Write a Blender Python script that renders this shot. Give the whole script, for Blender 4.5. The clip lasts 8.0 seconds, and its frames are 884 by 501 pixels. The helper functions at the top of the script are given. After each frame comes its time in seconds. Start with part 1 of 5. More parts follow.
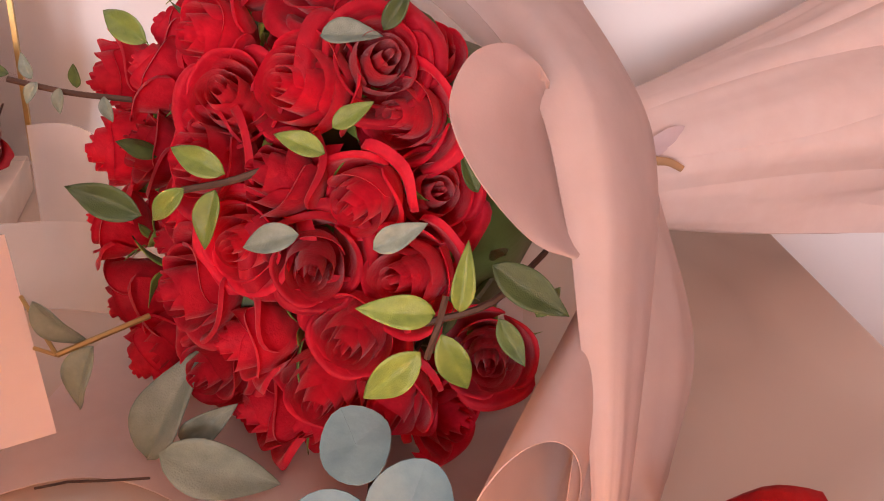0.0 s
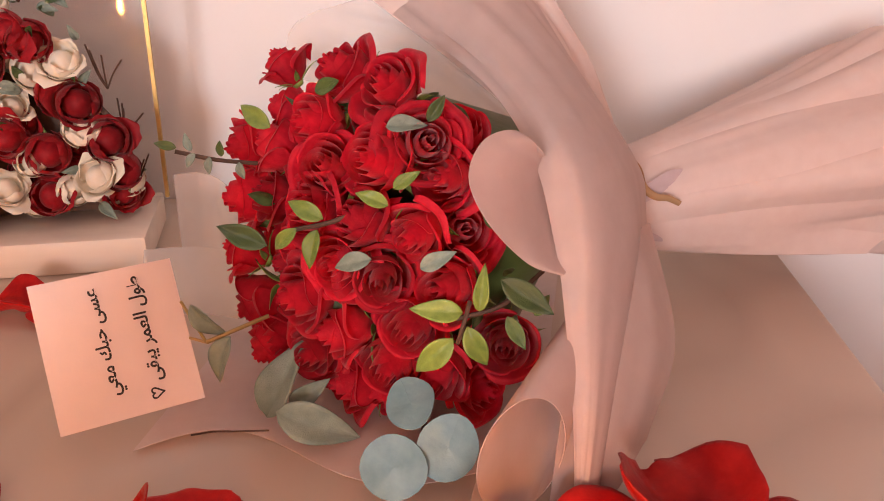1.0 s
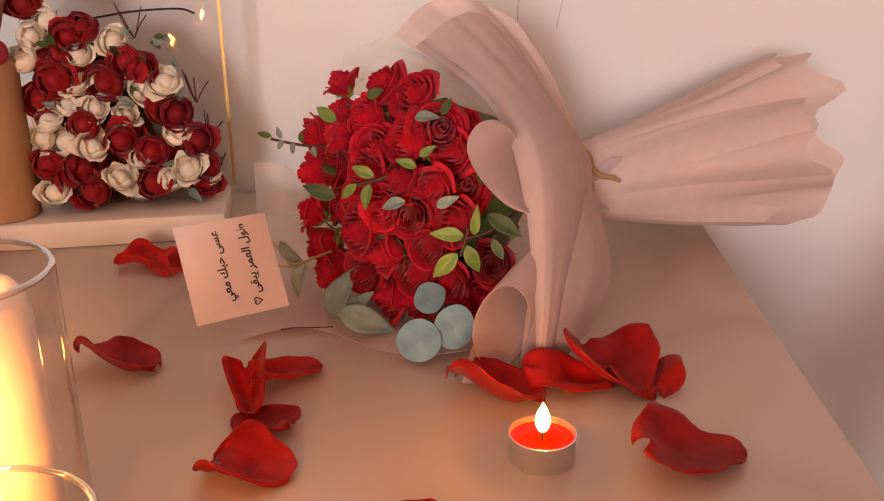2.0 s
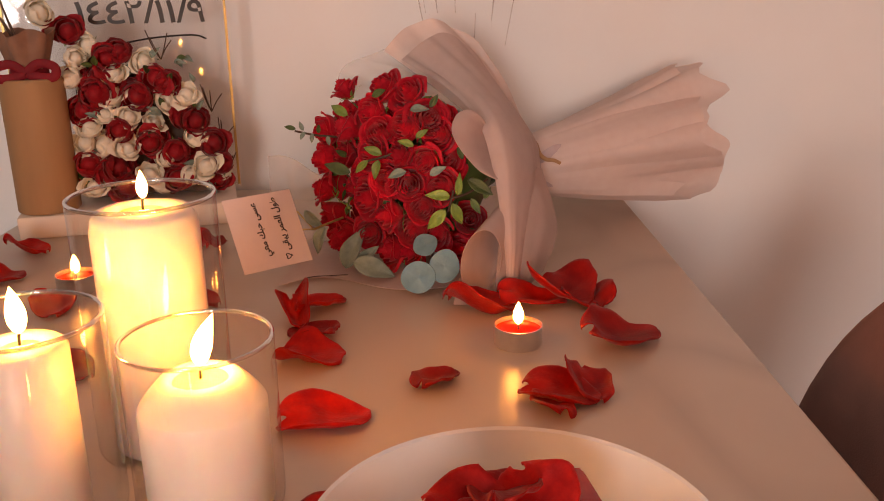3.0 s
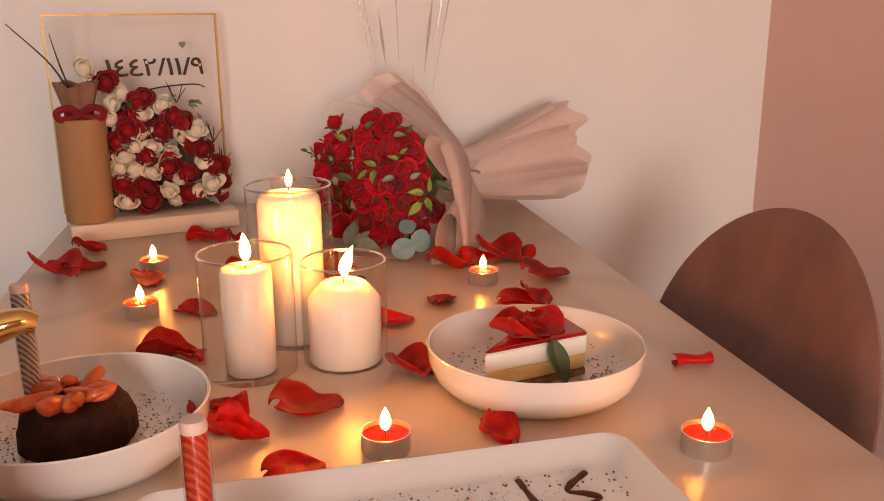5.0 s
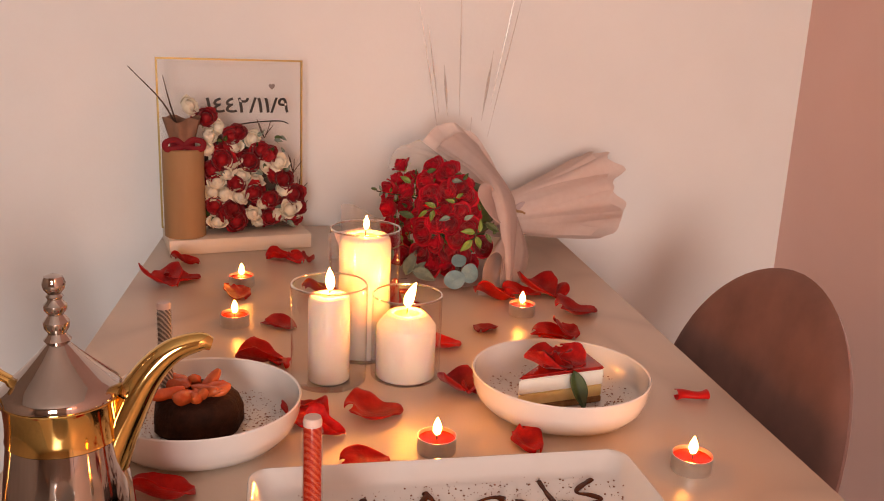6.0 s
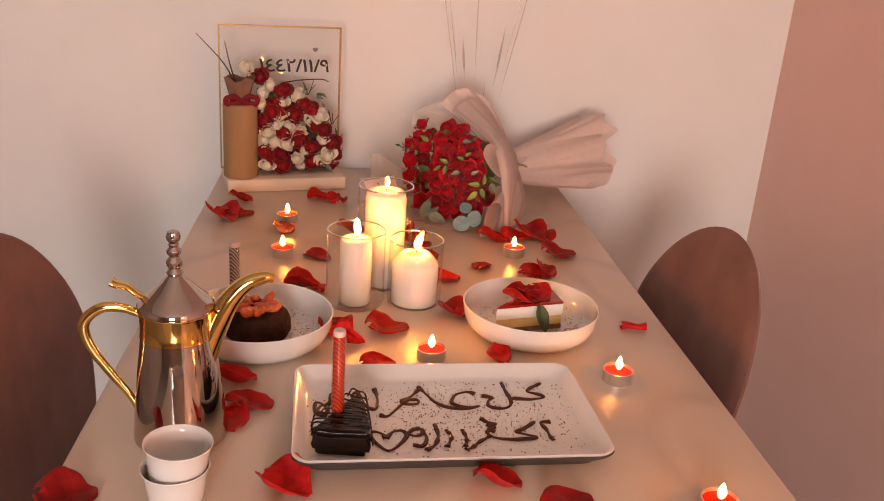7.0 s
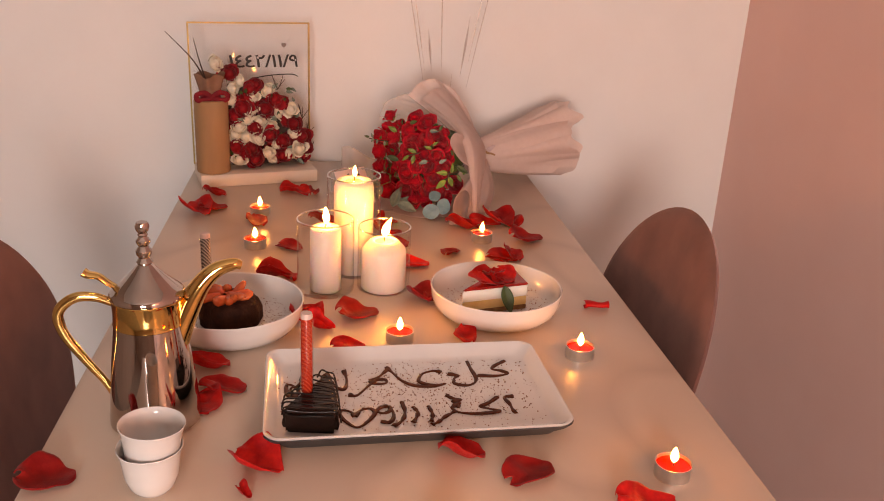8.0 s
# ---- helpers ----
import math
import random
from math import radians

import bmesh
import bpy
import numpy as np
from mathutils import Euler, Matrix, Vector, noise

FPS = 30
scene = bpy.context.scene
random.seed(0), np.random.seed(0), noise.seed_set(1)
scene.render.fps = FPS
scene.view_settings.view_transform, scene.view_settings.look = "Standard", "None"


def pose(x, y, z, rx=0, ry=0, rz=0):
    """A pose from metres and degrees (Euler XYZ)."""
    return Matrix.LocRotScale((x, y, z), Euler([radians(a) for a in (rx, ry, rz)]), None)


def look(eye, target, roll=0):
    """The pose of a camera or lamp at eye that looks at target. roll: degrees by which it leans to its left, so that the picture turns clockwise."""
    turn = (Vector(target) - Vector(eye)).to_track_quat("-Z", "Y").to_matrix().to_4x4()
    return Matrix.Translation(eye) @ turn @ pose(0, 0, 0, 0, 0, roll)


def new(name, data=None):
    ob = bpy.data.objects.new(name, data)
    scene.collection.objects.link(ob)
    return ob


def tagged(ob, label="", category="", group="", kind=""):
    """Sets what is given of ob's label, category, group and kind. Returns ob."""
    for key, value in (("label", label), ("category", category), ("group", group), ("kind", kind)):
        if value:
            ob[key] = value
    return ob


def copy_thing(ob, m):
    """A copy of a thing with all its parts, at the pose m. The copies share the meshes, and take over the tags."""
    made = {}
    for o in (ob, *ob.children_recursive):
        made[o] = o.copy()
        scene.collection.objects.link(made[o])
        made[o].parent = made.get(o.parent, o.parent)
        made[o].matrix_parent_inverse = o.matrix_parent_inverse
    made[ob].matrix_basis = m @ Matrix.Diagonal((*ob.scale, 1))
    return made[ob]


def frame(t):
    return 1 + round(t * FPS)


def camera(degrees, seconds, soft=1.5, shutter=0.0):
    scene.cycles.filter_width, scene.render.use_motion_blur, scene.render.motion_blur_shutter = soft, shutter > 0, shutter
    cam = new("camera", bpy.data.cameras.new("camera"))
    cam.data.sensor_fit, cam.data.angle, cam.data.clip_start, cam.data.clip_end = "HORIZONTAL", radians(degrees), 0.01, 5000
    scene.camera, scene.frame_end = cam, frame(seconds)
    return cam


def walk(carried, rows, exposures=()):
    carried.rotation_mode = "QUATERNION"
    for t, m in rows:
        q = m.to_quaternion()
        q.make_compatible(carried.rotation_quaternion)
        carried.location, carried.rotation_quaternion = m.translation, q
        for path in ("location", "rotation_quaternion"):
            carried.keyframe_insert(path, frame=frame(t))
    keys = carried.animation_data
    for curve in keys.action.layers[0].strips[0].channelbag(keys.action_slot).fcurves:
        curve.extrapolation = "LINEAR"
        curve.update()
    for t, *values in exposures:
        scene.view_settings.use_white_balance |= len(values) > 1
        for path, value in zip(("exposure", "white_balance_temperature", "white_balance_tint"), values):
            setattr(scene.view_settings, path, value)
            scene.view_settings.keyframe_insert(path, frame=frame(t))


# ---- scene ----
cam = camera(54.1, 8.0, 1.0)
PATH = [
    (0, (0.0440, -0.1030, 0.9540), (0.0960, 1.7450, 0.1910), 2.1),
    (0.5, (0.0460, -0.1560, 0.9720), (-0.0370, 1.6870, 0.1980), 0.1),
    (1, (0.0660, -0.2130, 1.0010), (-0.0770, 1.6440, 0.2720), -0.2),
    (1.5, (0.0780, -0.3130, 1.0210), (-0.1050, 1.5500, 0.3170), -0.6),
    (1.7, (0.0830, -0.3600, 1.0240), (-0.0960, 1.5090, 0.3350), -0.5),
    (3, (0.0370, -0.6360, 1.0300), (0.0470, 1.2700, 0.4270), -0.8),
    (3.5, (0.0210, -0.7320, 1.0410), (0.1110, 1.1860, 0.4810), -0.5),
    (4, (-0.0460, -0.8150, 1.0370), (0.3120, 1.0810, 0.5120), -0.4),
    (4.5, (-0.1100, -0.9080, 1.0560), (0.2660, 0.9780, 0.5090), -0.9),
    (5.8, (-0.1970, -1.1220, 1.1250), (0.1740, 0.7820, 0.6390), 2.1),
    (6, (-0.1990, -1.1550, 1.1530), (0.0970, 0.7560, 0.6430), 2.5),
    (6.5, (-0.1930, -1.2910, 1.2260), (0.0300, 0.5840, 0.5650), 4.6),
    (7, (-0.1940, -1.4180, 1.2800), (0.0250, 0.4460, 0.5890), 4.1),
    (7.5, (-0.1840, -1.4600, 1.2830), (0.0460, 0.3980, 0.5800), 3.1),
    (8, (-0.1730, -1.4600, 1.2830), (0.0830, 0.3950, 0.5810), 2.9),
]
EXPOSURES = [(0.0, 0.78, 7900, 36), (1.0, 0.74, 8200, 32), (1.7, 0.50, 8700, 32), (3.0, -0.04, 9900, 34), (4.5, 0.08, 10000, 34), (8.0, 0.16, 9900, 36)]
walk(cam, [(t, look(eye, target, roll)) for t, eye, target, roll in PATH], EXPOSURES)

# ---- light ----
world = bpy.data.worlds.new("sky")
scene.world = world
world.use_nodes = True
wn = world.node_tree.nodes
sky = wn.new("ShaderNodeTexSky")
sky.sky_type, sky.sun_disc = "NISHITA", False
sky.sun_elevation, sky.sun_rotation = radians(12), radians(200)
wn["Background"].inputs["Strength"].default_value = 0.1
world.node_tree.links.new(sky.outputs["Color"], wn["Background"].inputs["Color"])

ROOM_W, ROOM_E, ROOM_S, ROOM_N, ROOM_H = -2.3, 0.81, -3.6, 0.56, 2.6
WIN_X0, WIN_X1, WIN_Z0, WIN_Z1 = -0.85, -0.05, 0.80, 1.75

day = bpy.data.lights.new("window_daylight", "AREA")
day.shape, day.size, day.size_y, day.energy, day.color = "RECTANGLE", 0.70, 0.85, 60.0, (0.64, 0.84, 1.0)
new("window_daylight", day).matrix_world = look(((WIN_X0 + WIN_X1) / 2, ROOM_S + 0.04, 1.25), (0.0, 0.5, 1.2))

FLAME = 250.0
SMALL_FLAME = 92.0
# strength of the added warm lamp, which stays out of view
LAMP = 14.5

# ---- materials ----


def ramp(nt, fac, stops):
    node = nt.nodes.new("ShaderNodeValToRGB")
    els = node.color_ramp.elements
    while len(els) < len(stops):
        els.new(0.5)
    for el, (p, c) in zip(els, stops):
        el.position, el.color = p, (*c, 1)
    nt.links.new(fac, node.inputs["Fac"])
    return node.outputs["Color"]


def noise_tex(nt, scale, detail=4.0, rough=0.55, kind="Object", stretch=(1, 1, 1)):
    co, mp, nz = nt.nodes.new("ShaderNodeTexCoord"), nt.nodes.new("ShaderNodeMapping"), nt.nodes.new("ShaderNodeTexNoise")
    mp.inputs["Scale"].default_value = stretch
    nz.inputs["Scale"].default_value, nz.inputs["Detail"].default_value, nz.inputs["Roughness"].default_value = scale, detail, rough
    nt.links.new(co.outputs[kind], mp.inputs["Vector"])
    nt.links.new(mp.outputs["Vector"], nz.inputs["Vector"])
    return nz.outputs["Fac"]


def add_bump(nt, bsdf, fac, strength, distance):
    b = nt.nodes.new("ShaderNodeBump")
    b.inputs["Strength"].default_value, b.inputs["Distance"].default_value = strength, distance
    nt.links.new(fac, b.inputs["Height"])
    nt.links.new(b.outputs["Normal"], bsdf.inputs["Normal"])


def surface(name, low, high, rough=0.5, scale=30.0, fine=300.0, bump=0.2, depth=0.0005, metal=0.0, vary=0.0, stretch=(1, 1, 1), **more):
    """A noisy surface between two colours, with fine relief; vary shifts the value piece by piece."""
    m = bpy.data.materials.new(name)
    m.use_nodes = True
    nt = m.node_tree
    bsdf = nt.nodes["Principled BSDF"]
    col = ramp(nt, noise_tex(nt, scale, stretch=stretch), [(0.3, low), (0.7, high)])
    if vary:
        info, hsv, mr = nt.nodes.new("ShaderNodeObjectInfo"), nt.nodes.new("ShaderNodeHueSaturation"), nt.nodes.new("ShaderNodeMapRange")
        mr.inputs["To Min"].default_value, mr.inputs["To Max"].default_value = 1 - vary, 1 + vary
        nt.links.new(info.outputs["Random"], mr.inputs["Value"])
        nt.links.new(mr.outputs["Result"], hsv.inputs["Value"])
        nt.links.new(col, hsv.inputs["Color"])
        col = hsv.outputs["Color"]
    nt.links.new(col, bsdf.inputs["Base Color"])
    bsdf.inputs["Roughness"].default_value, bsdf.inputs["Metallic"].default_value = rough, metal
    for key, value in more.items():
        bsdf.inputs[key.replace("_", " ")].default_value = value
    if bump:
        add_bump(nt, bsdf, noise_tex(nt, fine), bump, depth)
    return m


def sheer(name, low, high, see=0.25, through_light=0.5, scale=60.0, rough=0.6, bump=0.3):
    """Thin sheet: part diffuse, part translucent, part see-through."""
    m = bpy.data.materials.new(name)
    m.use_nodes = True
    nt = m.node_tree
    n, out = nt.nodes, nt.nodes["Material Output"]
    bsdf = n["Principled BSDF"]
    col = ramp(nt, noise_tex(nt, scale, 6), [(0.3, low), (0.7, high)])
    nt.links.new(col, bsdf.inputs["Base Color"])
    bsdf.inputs["Roughness"].default_value = rough
    add_bump(nt, bsdf, noise_tex(nt, 900.0, 3), bump, 0.0003)
    tl, tr, a, b = n.new("ShaderNodeBsdfTranslucent"), n.new("ShaderNodeBsdfTransparent"), n.new("ShaderNodeMixShader"), n.new("ShaderNodeMixShader")
    nt.links.new(col, tl.inputs["Color"])
    a.inputs["Fac"].default_value, b.inputs["Fac"].default_value = through_light, see
    nt.links.new(bsdf.outputs["BSDF"], a.inputs[1])
    nt.links.new(tl.outputs["BSDF"], a.inputs[2])
    nt.links.new(a.outputs["Shader"], b.inputs[1])
    nt.links.new(tr.outputs["BSDF"], b.inputs[2])
    nt.links.new(b.outputs["Shader"], out.inputs["Surface"])
    return m


def clear(name, tint=(1, 1, 1), rough=0.02, gain=1.0, bump=0.0, scale=40.0):
    """Thin clear glass or film: see-through, with gloss by the angle."""
    m = bpy.data.materials.new(name)
    m.use_nodes = True
    nt = m.node_tree
    n, out = nt.nodes, nt.nodes["Material Output"]
    n.remove(n["Principled BSDF"])
    tr, gl, fr, mx = n.new("ShaderNodeBsdfTransparent"), n.new("ShaderNodeBsdfGlossy"), n.new("ShaderNodeLayerWeight"), n.new("ShaderNodeMixShader")
    pw, ml = n.new("ShaderNodeMath"), n.new("ShaderNodeMath")
    tr.inputs["Color"].default_value, gl.inputs["Roughness"].default_value, fr.inputs["Blend"].default_value = (*tint, 1), rough, 0.5
    pw.operation, pw.inputs[1].default_value = "POWER", 4.5
    ml.operation, ml.inputs[1].default_value, ml.inputs[2].default_value, ml.use_clamp = "MULTIPLY_ADD", 0.6 * gain, 0.03 * gain, True
    nt.links.new(fr.outputs["Facing"], pw.inputs[0])
    nt.links.new(pw.outputs["Value"], ml.inputs[0])
    nt.links.new(ml.outputs["Value"], mx.inputs["Fac"])
    nt.links.new(tr.outputs["BSDF"], mx.inputs[1])
    nt.links.new(gl.outputs["BSDF"], mx.inputs[2])
    nt.links.new(mx.outputs["Shader"], out.inputs["Surface"])
    if bump:
        b = n.new("ShaderNodeBump")
        b.inputs["Strength"].default_value, b.inputs["Distance"].default_value = bump, 0.002
        nt.links.new(noise_tex(nt, scale, 2), b.inputs["Height"])
        nt.links.new(b.outputs["Normal"], gl.inputs["Normal"])
        nt.links.new(b.outputs["Normal"], fr.inputs["Normal"])
    return m


def glow(name, colour, strength):
    m = bpy.data.materials.new(name)
    m.use_nodes = True
    n = m.node_tree.nodes
    n.remove(n["Principled BSDF"])
    e = n.new("ShaderNodeEmission")
    e.inputs["Color"].default_value, e.inputs["Strength"].default_value = (*colour, 1), strength
    m.node_tree.links.new(e.outputs["Emission"], n["Material Output"].inputs["Surface"])
    return m


def marble():
    m = bpy.data.materials.new("white_marble")
    m.use_nodes = True
    nt = m.node_tree
    bsdf = nt.nodes["Principled BSDF"]
    mx = nt.nodes.new("ShaderNodeMix")
    field = noise_tex(nt, 2.6, 2.0, 0.5, stretch=(1.0, 0.55, 1.0))
    veins = ramp(nt, field, [(0.0, (0.62, 0.49, 0.395)), (0.47, (0.62, 0.49, 0.395)), (0.50, (0.53, 0.41, 0.33)), (0.53, (0.625, 0.495, 0.40)), (1.0, (0.63, 0.50, 0.405))])
    cloud = ramp(nt, noise_tex(nt, 5.0, 6), [(0.3, (0.95, 0.945, 0.935)), (0.7, (1, 1, 1))])
    mx.data_type, mx.blend_type = "RGBA", "MULTIPLY"
    mx.inputs["Factor"].default_value = 1.0
    nt.links.new(veins, mx.inputs[6])
    nt.links.new(cloud, mx.inputs[7])
    nt.links.new(mx.outputs[2], bsdf.inputs["Base Color"])
    bsdf.inputs["Roughness"].default_value = 0.30
    return m


def twisted_stripes(name, a, b):
    """Foil with fine slanting stripes round a slender stick."""
    m = surface(name, a, b, 0.25, 200, 400, 0.1)
    nt = m.node_tree
    bsdf = nt.nodes["Principled BSDF"]
    co, wv = nt.nodes.new("ShaderNodeTexCoord"), nt.nodes.new("ShaderNodeTexWave")
    wv.bands_direction = "DIAGONAL"
    wv.inputs["Scale"].default_value, wv.inputs["Distortion"].default_value = 120.0, 2.0
    nt.links.new(co.outputs["Object"], wv.inputs["Vector"])
    nt.links.new(ramp(nt, wv.outputs["Fac"], [(0.45, a), (0.75, b)]), bsdf.inputs["Base Color"])
    return m


def petal_material(name, low, high, vary, rough=0.55, lit=0.30):
    m = surface(name, low, high, rough, 4, 22, 0.20, 0.004, vary=vary, Sheen_Weight=0.2, Sheen_Roughness=0.4)
    nt = m.node_tree
    bsdf, out = nt.nodes["Principled BSDF"], nt.nodes["Material Output"]
    bsdf.inputs["Specular IOR Level"].default_value = 0.3
    tl, mx = nt.nodes.new("ShaderNodeBsdfTranslucent"), nt.nodes.new("ShaderNodeMixShader")
    nt.links.new(bsdf.inputs["Base Color"].links[0].from_socket, tl.inputs["Color"])
    mx.inputs["Fac"].default_value = lit
    nt.links.new(bsdf.outputs["BSDF"], mx.inputs[1])
    nt.links.new(tl.outputs["BSDF"], mx.inputs[2])
    nt.links.new(mx.outputs["Shader"], out.inputs["Surface"])
    return m


M_WALL = surface("wall_plaster", (0.80, 0.79, 0.78), (0.86, 0.85, 0.84), 0.85, 3, 160, 0.15, 0.001)
M_WALL_PINK = surface("pink_wall", (0.82, 0.52, 0.46), (0.86, 0.56, 0.50), 0.8, 3, 160, 0.15, 0.001)
# unseen walls, ceiling and floor: tones chosen dark to cut bounced light
M_WALL_TAUPE = surface("unseen_wall_taupe", (0.34, 0.26, 0.21), (0.40, 0.31, 0.25), 0.85, 3, 160, 0.15, 0.001)
M_CEIL = surface("ceiling_paint", (0.62, 0.58, 0.54), (0.68, 0.64, 0.60), 0.9, 2, 120, 0.1)
M_FLOOR = surface("dark_floor", (0.24, 0.20, 0.17), (0.32, 0.27, 0.23), 0.35, 6, 90, 0.1)
M_MARBLE = marble()
M_VELVET = surface("mauve_velvet", (0.18, 0.080, 0.064), (0.25, 0.112, 0.090), 0.9, 14, 700, 0.4, 0.0008, Sheen_Weight=0.45, Sheen_Roughness=0.35, Sheen_Tint=(0.8, 0.5, 0.45, 1))
M_BLACK = surface("black_metal", (0.012, 0.012, 0.013), (0.025, 0.024, 0.024), 0.4, 30, 300, 0.1)
M_WHITE_FRAME = surface("white_window_paint", (0.75, 0.75, 0.74), (0.8, 0.8, 0.8), 0.4, 10, 200, 0.05)
M_PAPER = sheer("blush_wrapping_sheet", (0.75, 0.61, 0.57), (0.81, 0.67, 0.63), 0.22, 0.45)
M_PAPER_THIN = sheer("thin_blush_sheet", (0.78, 0.63, 0.58), (0.83, 0.68, 0.63), 0.45, 0.45)
M_TISSUE = sheer("pale_tissue_sheet", (0.90, 0.76, 0.71), (0.94, 0.81, 0.76), 0.25, 0.45, 90)
M_ORGANZA = sheer("organza_ribbon", (0.72, 0.60, 0.62), (0.80, 0.68, 0.70), 0.35, 0.4, 120, 0.35)
M_ROSE = petal_material("red_rose_petal", (0.54, 0.010, 0.026), (0.74, 0.022, 0.046), 0.24, 0.6, 0.42)
M_DARK_ROSE = petal_material("dark_red_rose_petal", (0.30, 0.008, 0.014), (0.44, 0.014, 0.020), 0.22)
M_WHITE_ROSE = petal_material("cream_rose_petal", (0.93, 0.83, 0.65), (0.95, 0.88, 0.75), 0.06, 0.5, 0.18)
M_LOOSE = petal_material("loose_rose_petal", (0.46, 0.009, 0.010), (0.74, 0.028, 0.022), 0.30, 0.42, 0.42)
M_LEAF = surface("green_leaf", (0.10, 0.17, 0.035), (0.21, 0.29, 0.06), 0.28, 3, 60, 0.25, 0.004, vary=0.35)
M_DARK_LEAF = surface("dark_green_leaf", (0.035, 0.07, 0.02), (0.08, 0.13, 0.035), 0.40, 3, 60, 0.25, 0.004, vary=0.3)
M_EUCA = surface("eucalyptus_leaf", (0.10, 0.20, 0.22), (0.17, 0.29, 0.31), 0.55, 70, 400, 0.3, 0.0005, vary=0.15)
M_GREY_LEAF = surface("sage_leaf", (0.14, 0.20, 0.16), (0.26, 0.33, 0.27), 0.45, 3, 60, 0.25, 0.004, vary=0.2)
M_TWIG = surface("brown_twig", (0.045, 0.02, 0.012), (0.10, 0.05, 0.03), 0.7, 60, 300, 0.4)
M_KRAFT = surface("kraft_card", (0.34, 0.18, 0.085), (0.41, 0.23, 0.115), 0.75, 25, 500, 0.25, 0.0004, stretch=(1, 1, 0.2))
M_KRAFT_DARK = surface("brown_wrapping", (0.20, 0.095, 0.06), (0.28, 0.14, 0.09), 0.7, 40, 300, 0.3)
M_RIBBON = surface("burgundy_satin", (0.16, 0.008, 0.014), (0.24, 0.014, 0.02), 0.6, 50, 600, 0.15, Specular_IOR_Level=0.15)
M_BASE = surface("cream_painted_wood", (0.72, 0.60, 0.50), (0.80, 0.68, 0.57), 0.5, 12, 200, 0.2, 0.0005, stretch=(0.3, 4, 4))
M_GOLD_TRIM = surface("gold_edge", (0.40, 0.28, 0.11), (0.52, 0.37, 0.15), 0.4, 60, 300, 0.1, metal=0.8)
M_ACRYLIC = clear("clear_acrylic", (0.97, 0.965, 0.96), 0.015, 1.0)
M_GLASS = clear("candle_glass", (0.975, 0.965, 0.955), 0.01, 1.5)
M_GLASS_RIM = clear("glass_rim", (0.90, 0.88, 0.86), 0.08, 14.0)
M_FILM = clear("cellophane", (1.0, 1.0, 1.0), 0.12, 0.006, 0.5, 28.0)
M_TISSUE_THIN = sheer("thin_tissue_sheet", (0.93, 0.86, 0.82), (0.95, 0.89, 0.85), 0.72, 0.4, 90)
M_FILM_GLINT = clear("cellophane_glint", (1.0, 1.0, 1.0), 0.22, 13.0)
M_INK = surface("black_ink", (0.012, 0.009, 0.008), (0.022, 0.016, 0.014), 0.5, 80, 300, 0.0)
M_INK_GREY = surface("grey_ink", (0.20, 0.16, 0.15), (0.28, 0.22, 0.2), 0.6, 80, 300, 0.0)
M_CARD = surface("blush_card", (0.78, 0.66, 0.64), (0.83, 0.71, 0.69), 0.7, 30, 600, 0.1)
M_WAX = surface("candle_wax", (0.80, 0.75, 0.70), (0.84, 0.79, 0.74), 0.38, 30, 160, 0.08, 0.0005, Subsurface_Weight=0.8, Subsurface_Radius=(0.016, 0.010, 0.006), Subsurface_Scale=0.5)
M_MELT = surface("molten_wax", (0.85, 0.62, 0.36), (0.9, 0.7, 0.42), 0.08, 30, 100, 0.05, Subsurface_Weight=1.0, Subsurface_Radius=(0.02, 0.012, 0.005), Subsurface_Scale=0.8)
M_RED_WAX = surface("red_tealight_wax", (0.20, 0.004, 0.002), (0.30, 0.008, 0.003), 0.08, 60, 200, 0.1, 0.0006, Subsurface_Weight=0.1, Subsurface_Radius=(0.008, 0.0015, 0.0006), Subsurface_Scale=0.6)
M_TIN = surface("tealight_tin", (0.70, 0.68, 0.66), (0.80, 0.78, 0.76), 0.3, 80, 500, 0.15, metal=0.95)
M_WICK = surface("burnt_wick", (0.01, 0.008, 0.007), (0.03, 0.02, 0.015), 0.9, 100, 500, 0.0)
M_SMALL_FLAME = glow("tealight_flame", (1.0, 0.42, 0.09), SMALL_FLAME)
M_FLAME = glow("candle_flame", (1.0, 0.42, 0.09), FLAME)
M_CHINA = surface("white_china", (0.68, 0.66, 0.645), (0.73, 0.71, 0.69), 0.14, 20, 200, 0.02, Coat_Weight=0.4)
M_CHINA_DARK = surface("dark_plate_underside", (0.03, 0.028, 0.03), (0.05, 0.045, 0.045), 0.4, 20, 200, 0.1)
M_CHROME = surface("polished_steel", (0.50, 0.42, 0.385), (0.56, 0.48, 0.445), 0.06, 8, 60, 0.02, metal=1.0)
M_GOLD = surface("polished_gold", (0.74, 0.44, 0.15), (0.82, 0.52, 0.20), 0.09, 12, 80, 0.03, metal=1.0)
M_CHOC = surface("chocolate_icing", (0.007, 0.0025, 0.0015), (0.016, 0.006, 0.004), 0.22, 70, 160, 0.4, 0.0015, Specular_IOR_Level=0.35)
M_SAUCE = surface("chocolate_sauce", (0.060, 0.013, 0.005), (0.11, 0.028, 0.010), 0.15, 90, 300, 0.15, 0.0005, Specular_IOR_Level=0.16)
M_COCOA = surface("cocoa_crumbs", (0.14, 0.048, 0.024), (0.34, 0.14, 0.075), 0.9, 90, 500, 0.3)
M_SPONGE = surface("chocolate_sponge", (0.018, 0.006, 0.004), (0.042, 0.014, 0.008), 0.7, 90, 220, 0.8, 0.002, Specular_IOR_Level=0.12)
M_CRUST = surface("biscuit_crust", (0.22, 0.10, 0.04), (0.38, 0.19, 0.08), 0.85, 160, 400, 0.8, 0.0015)
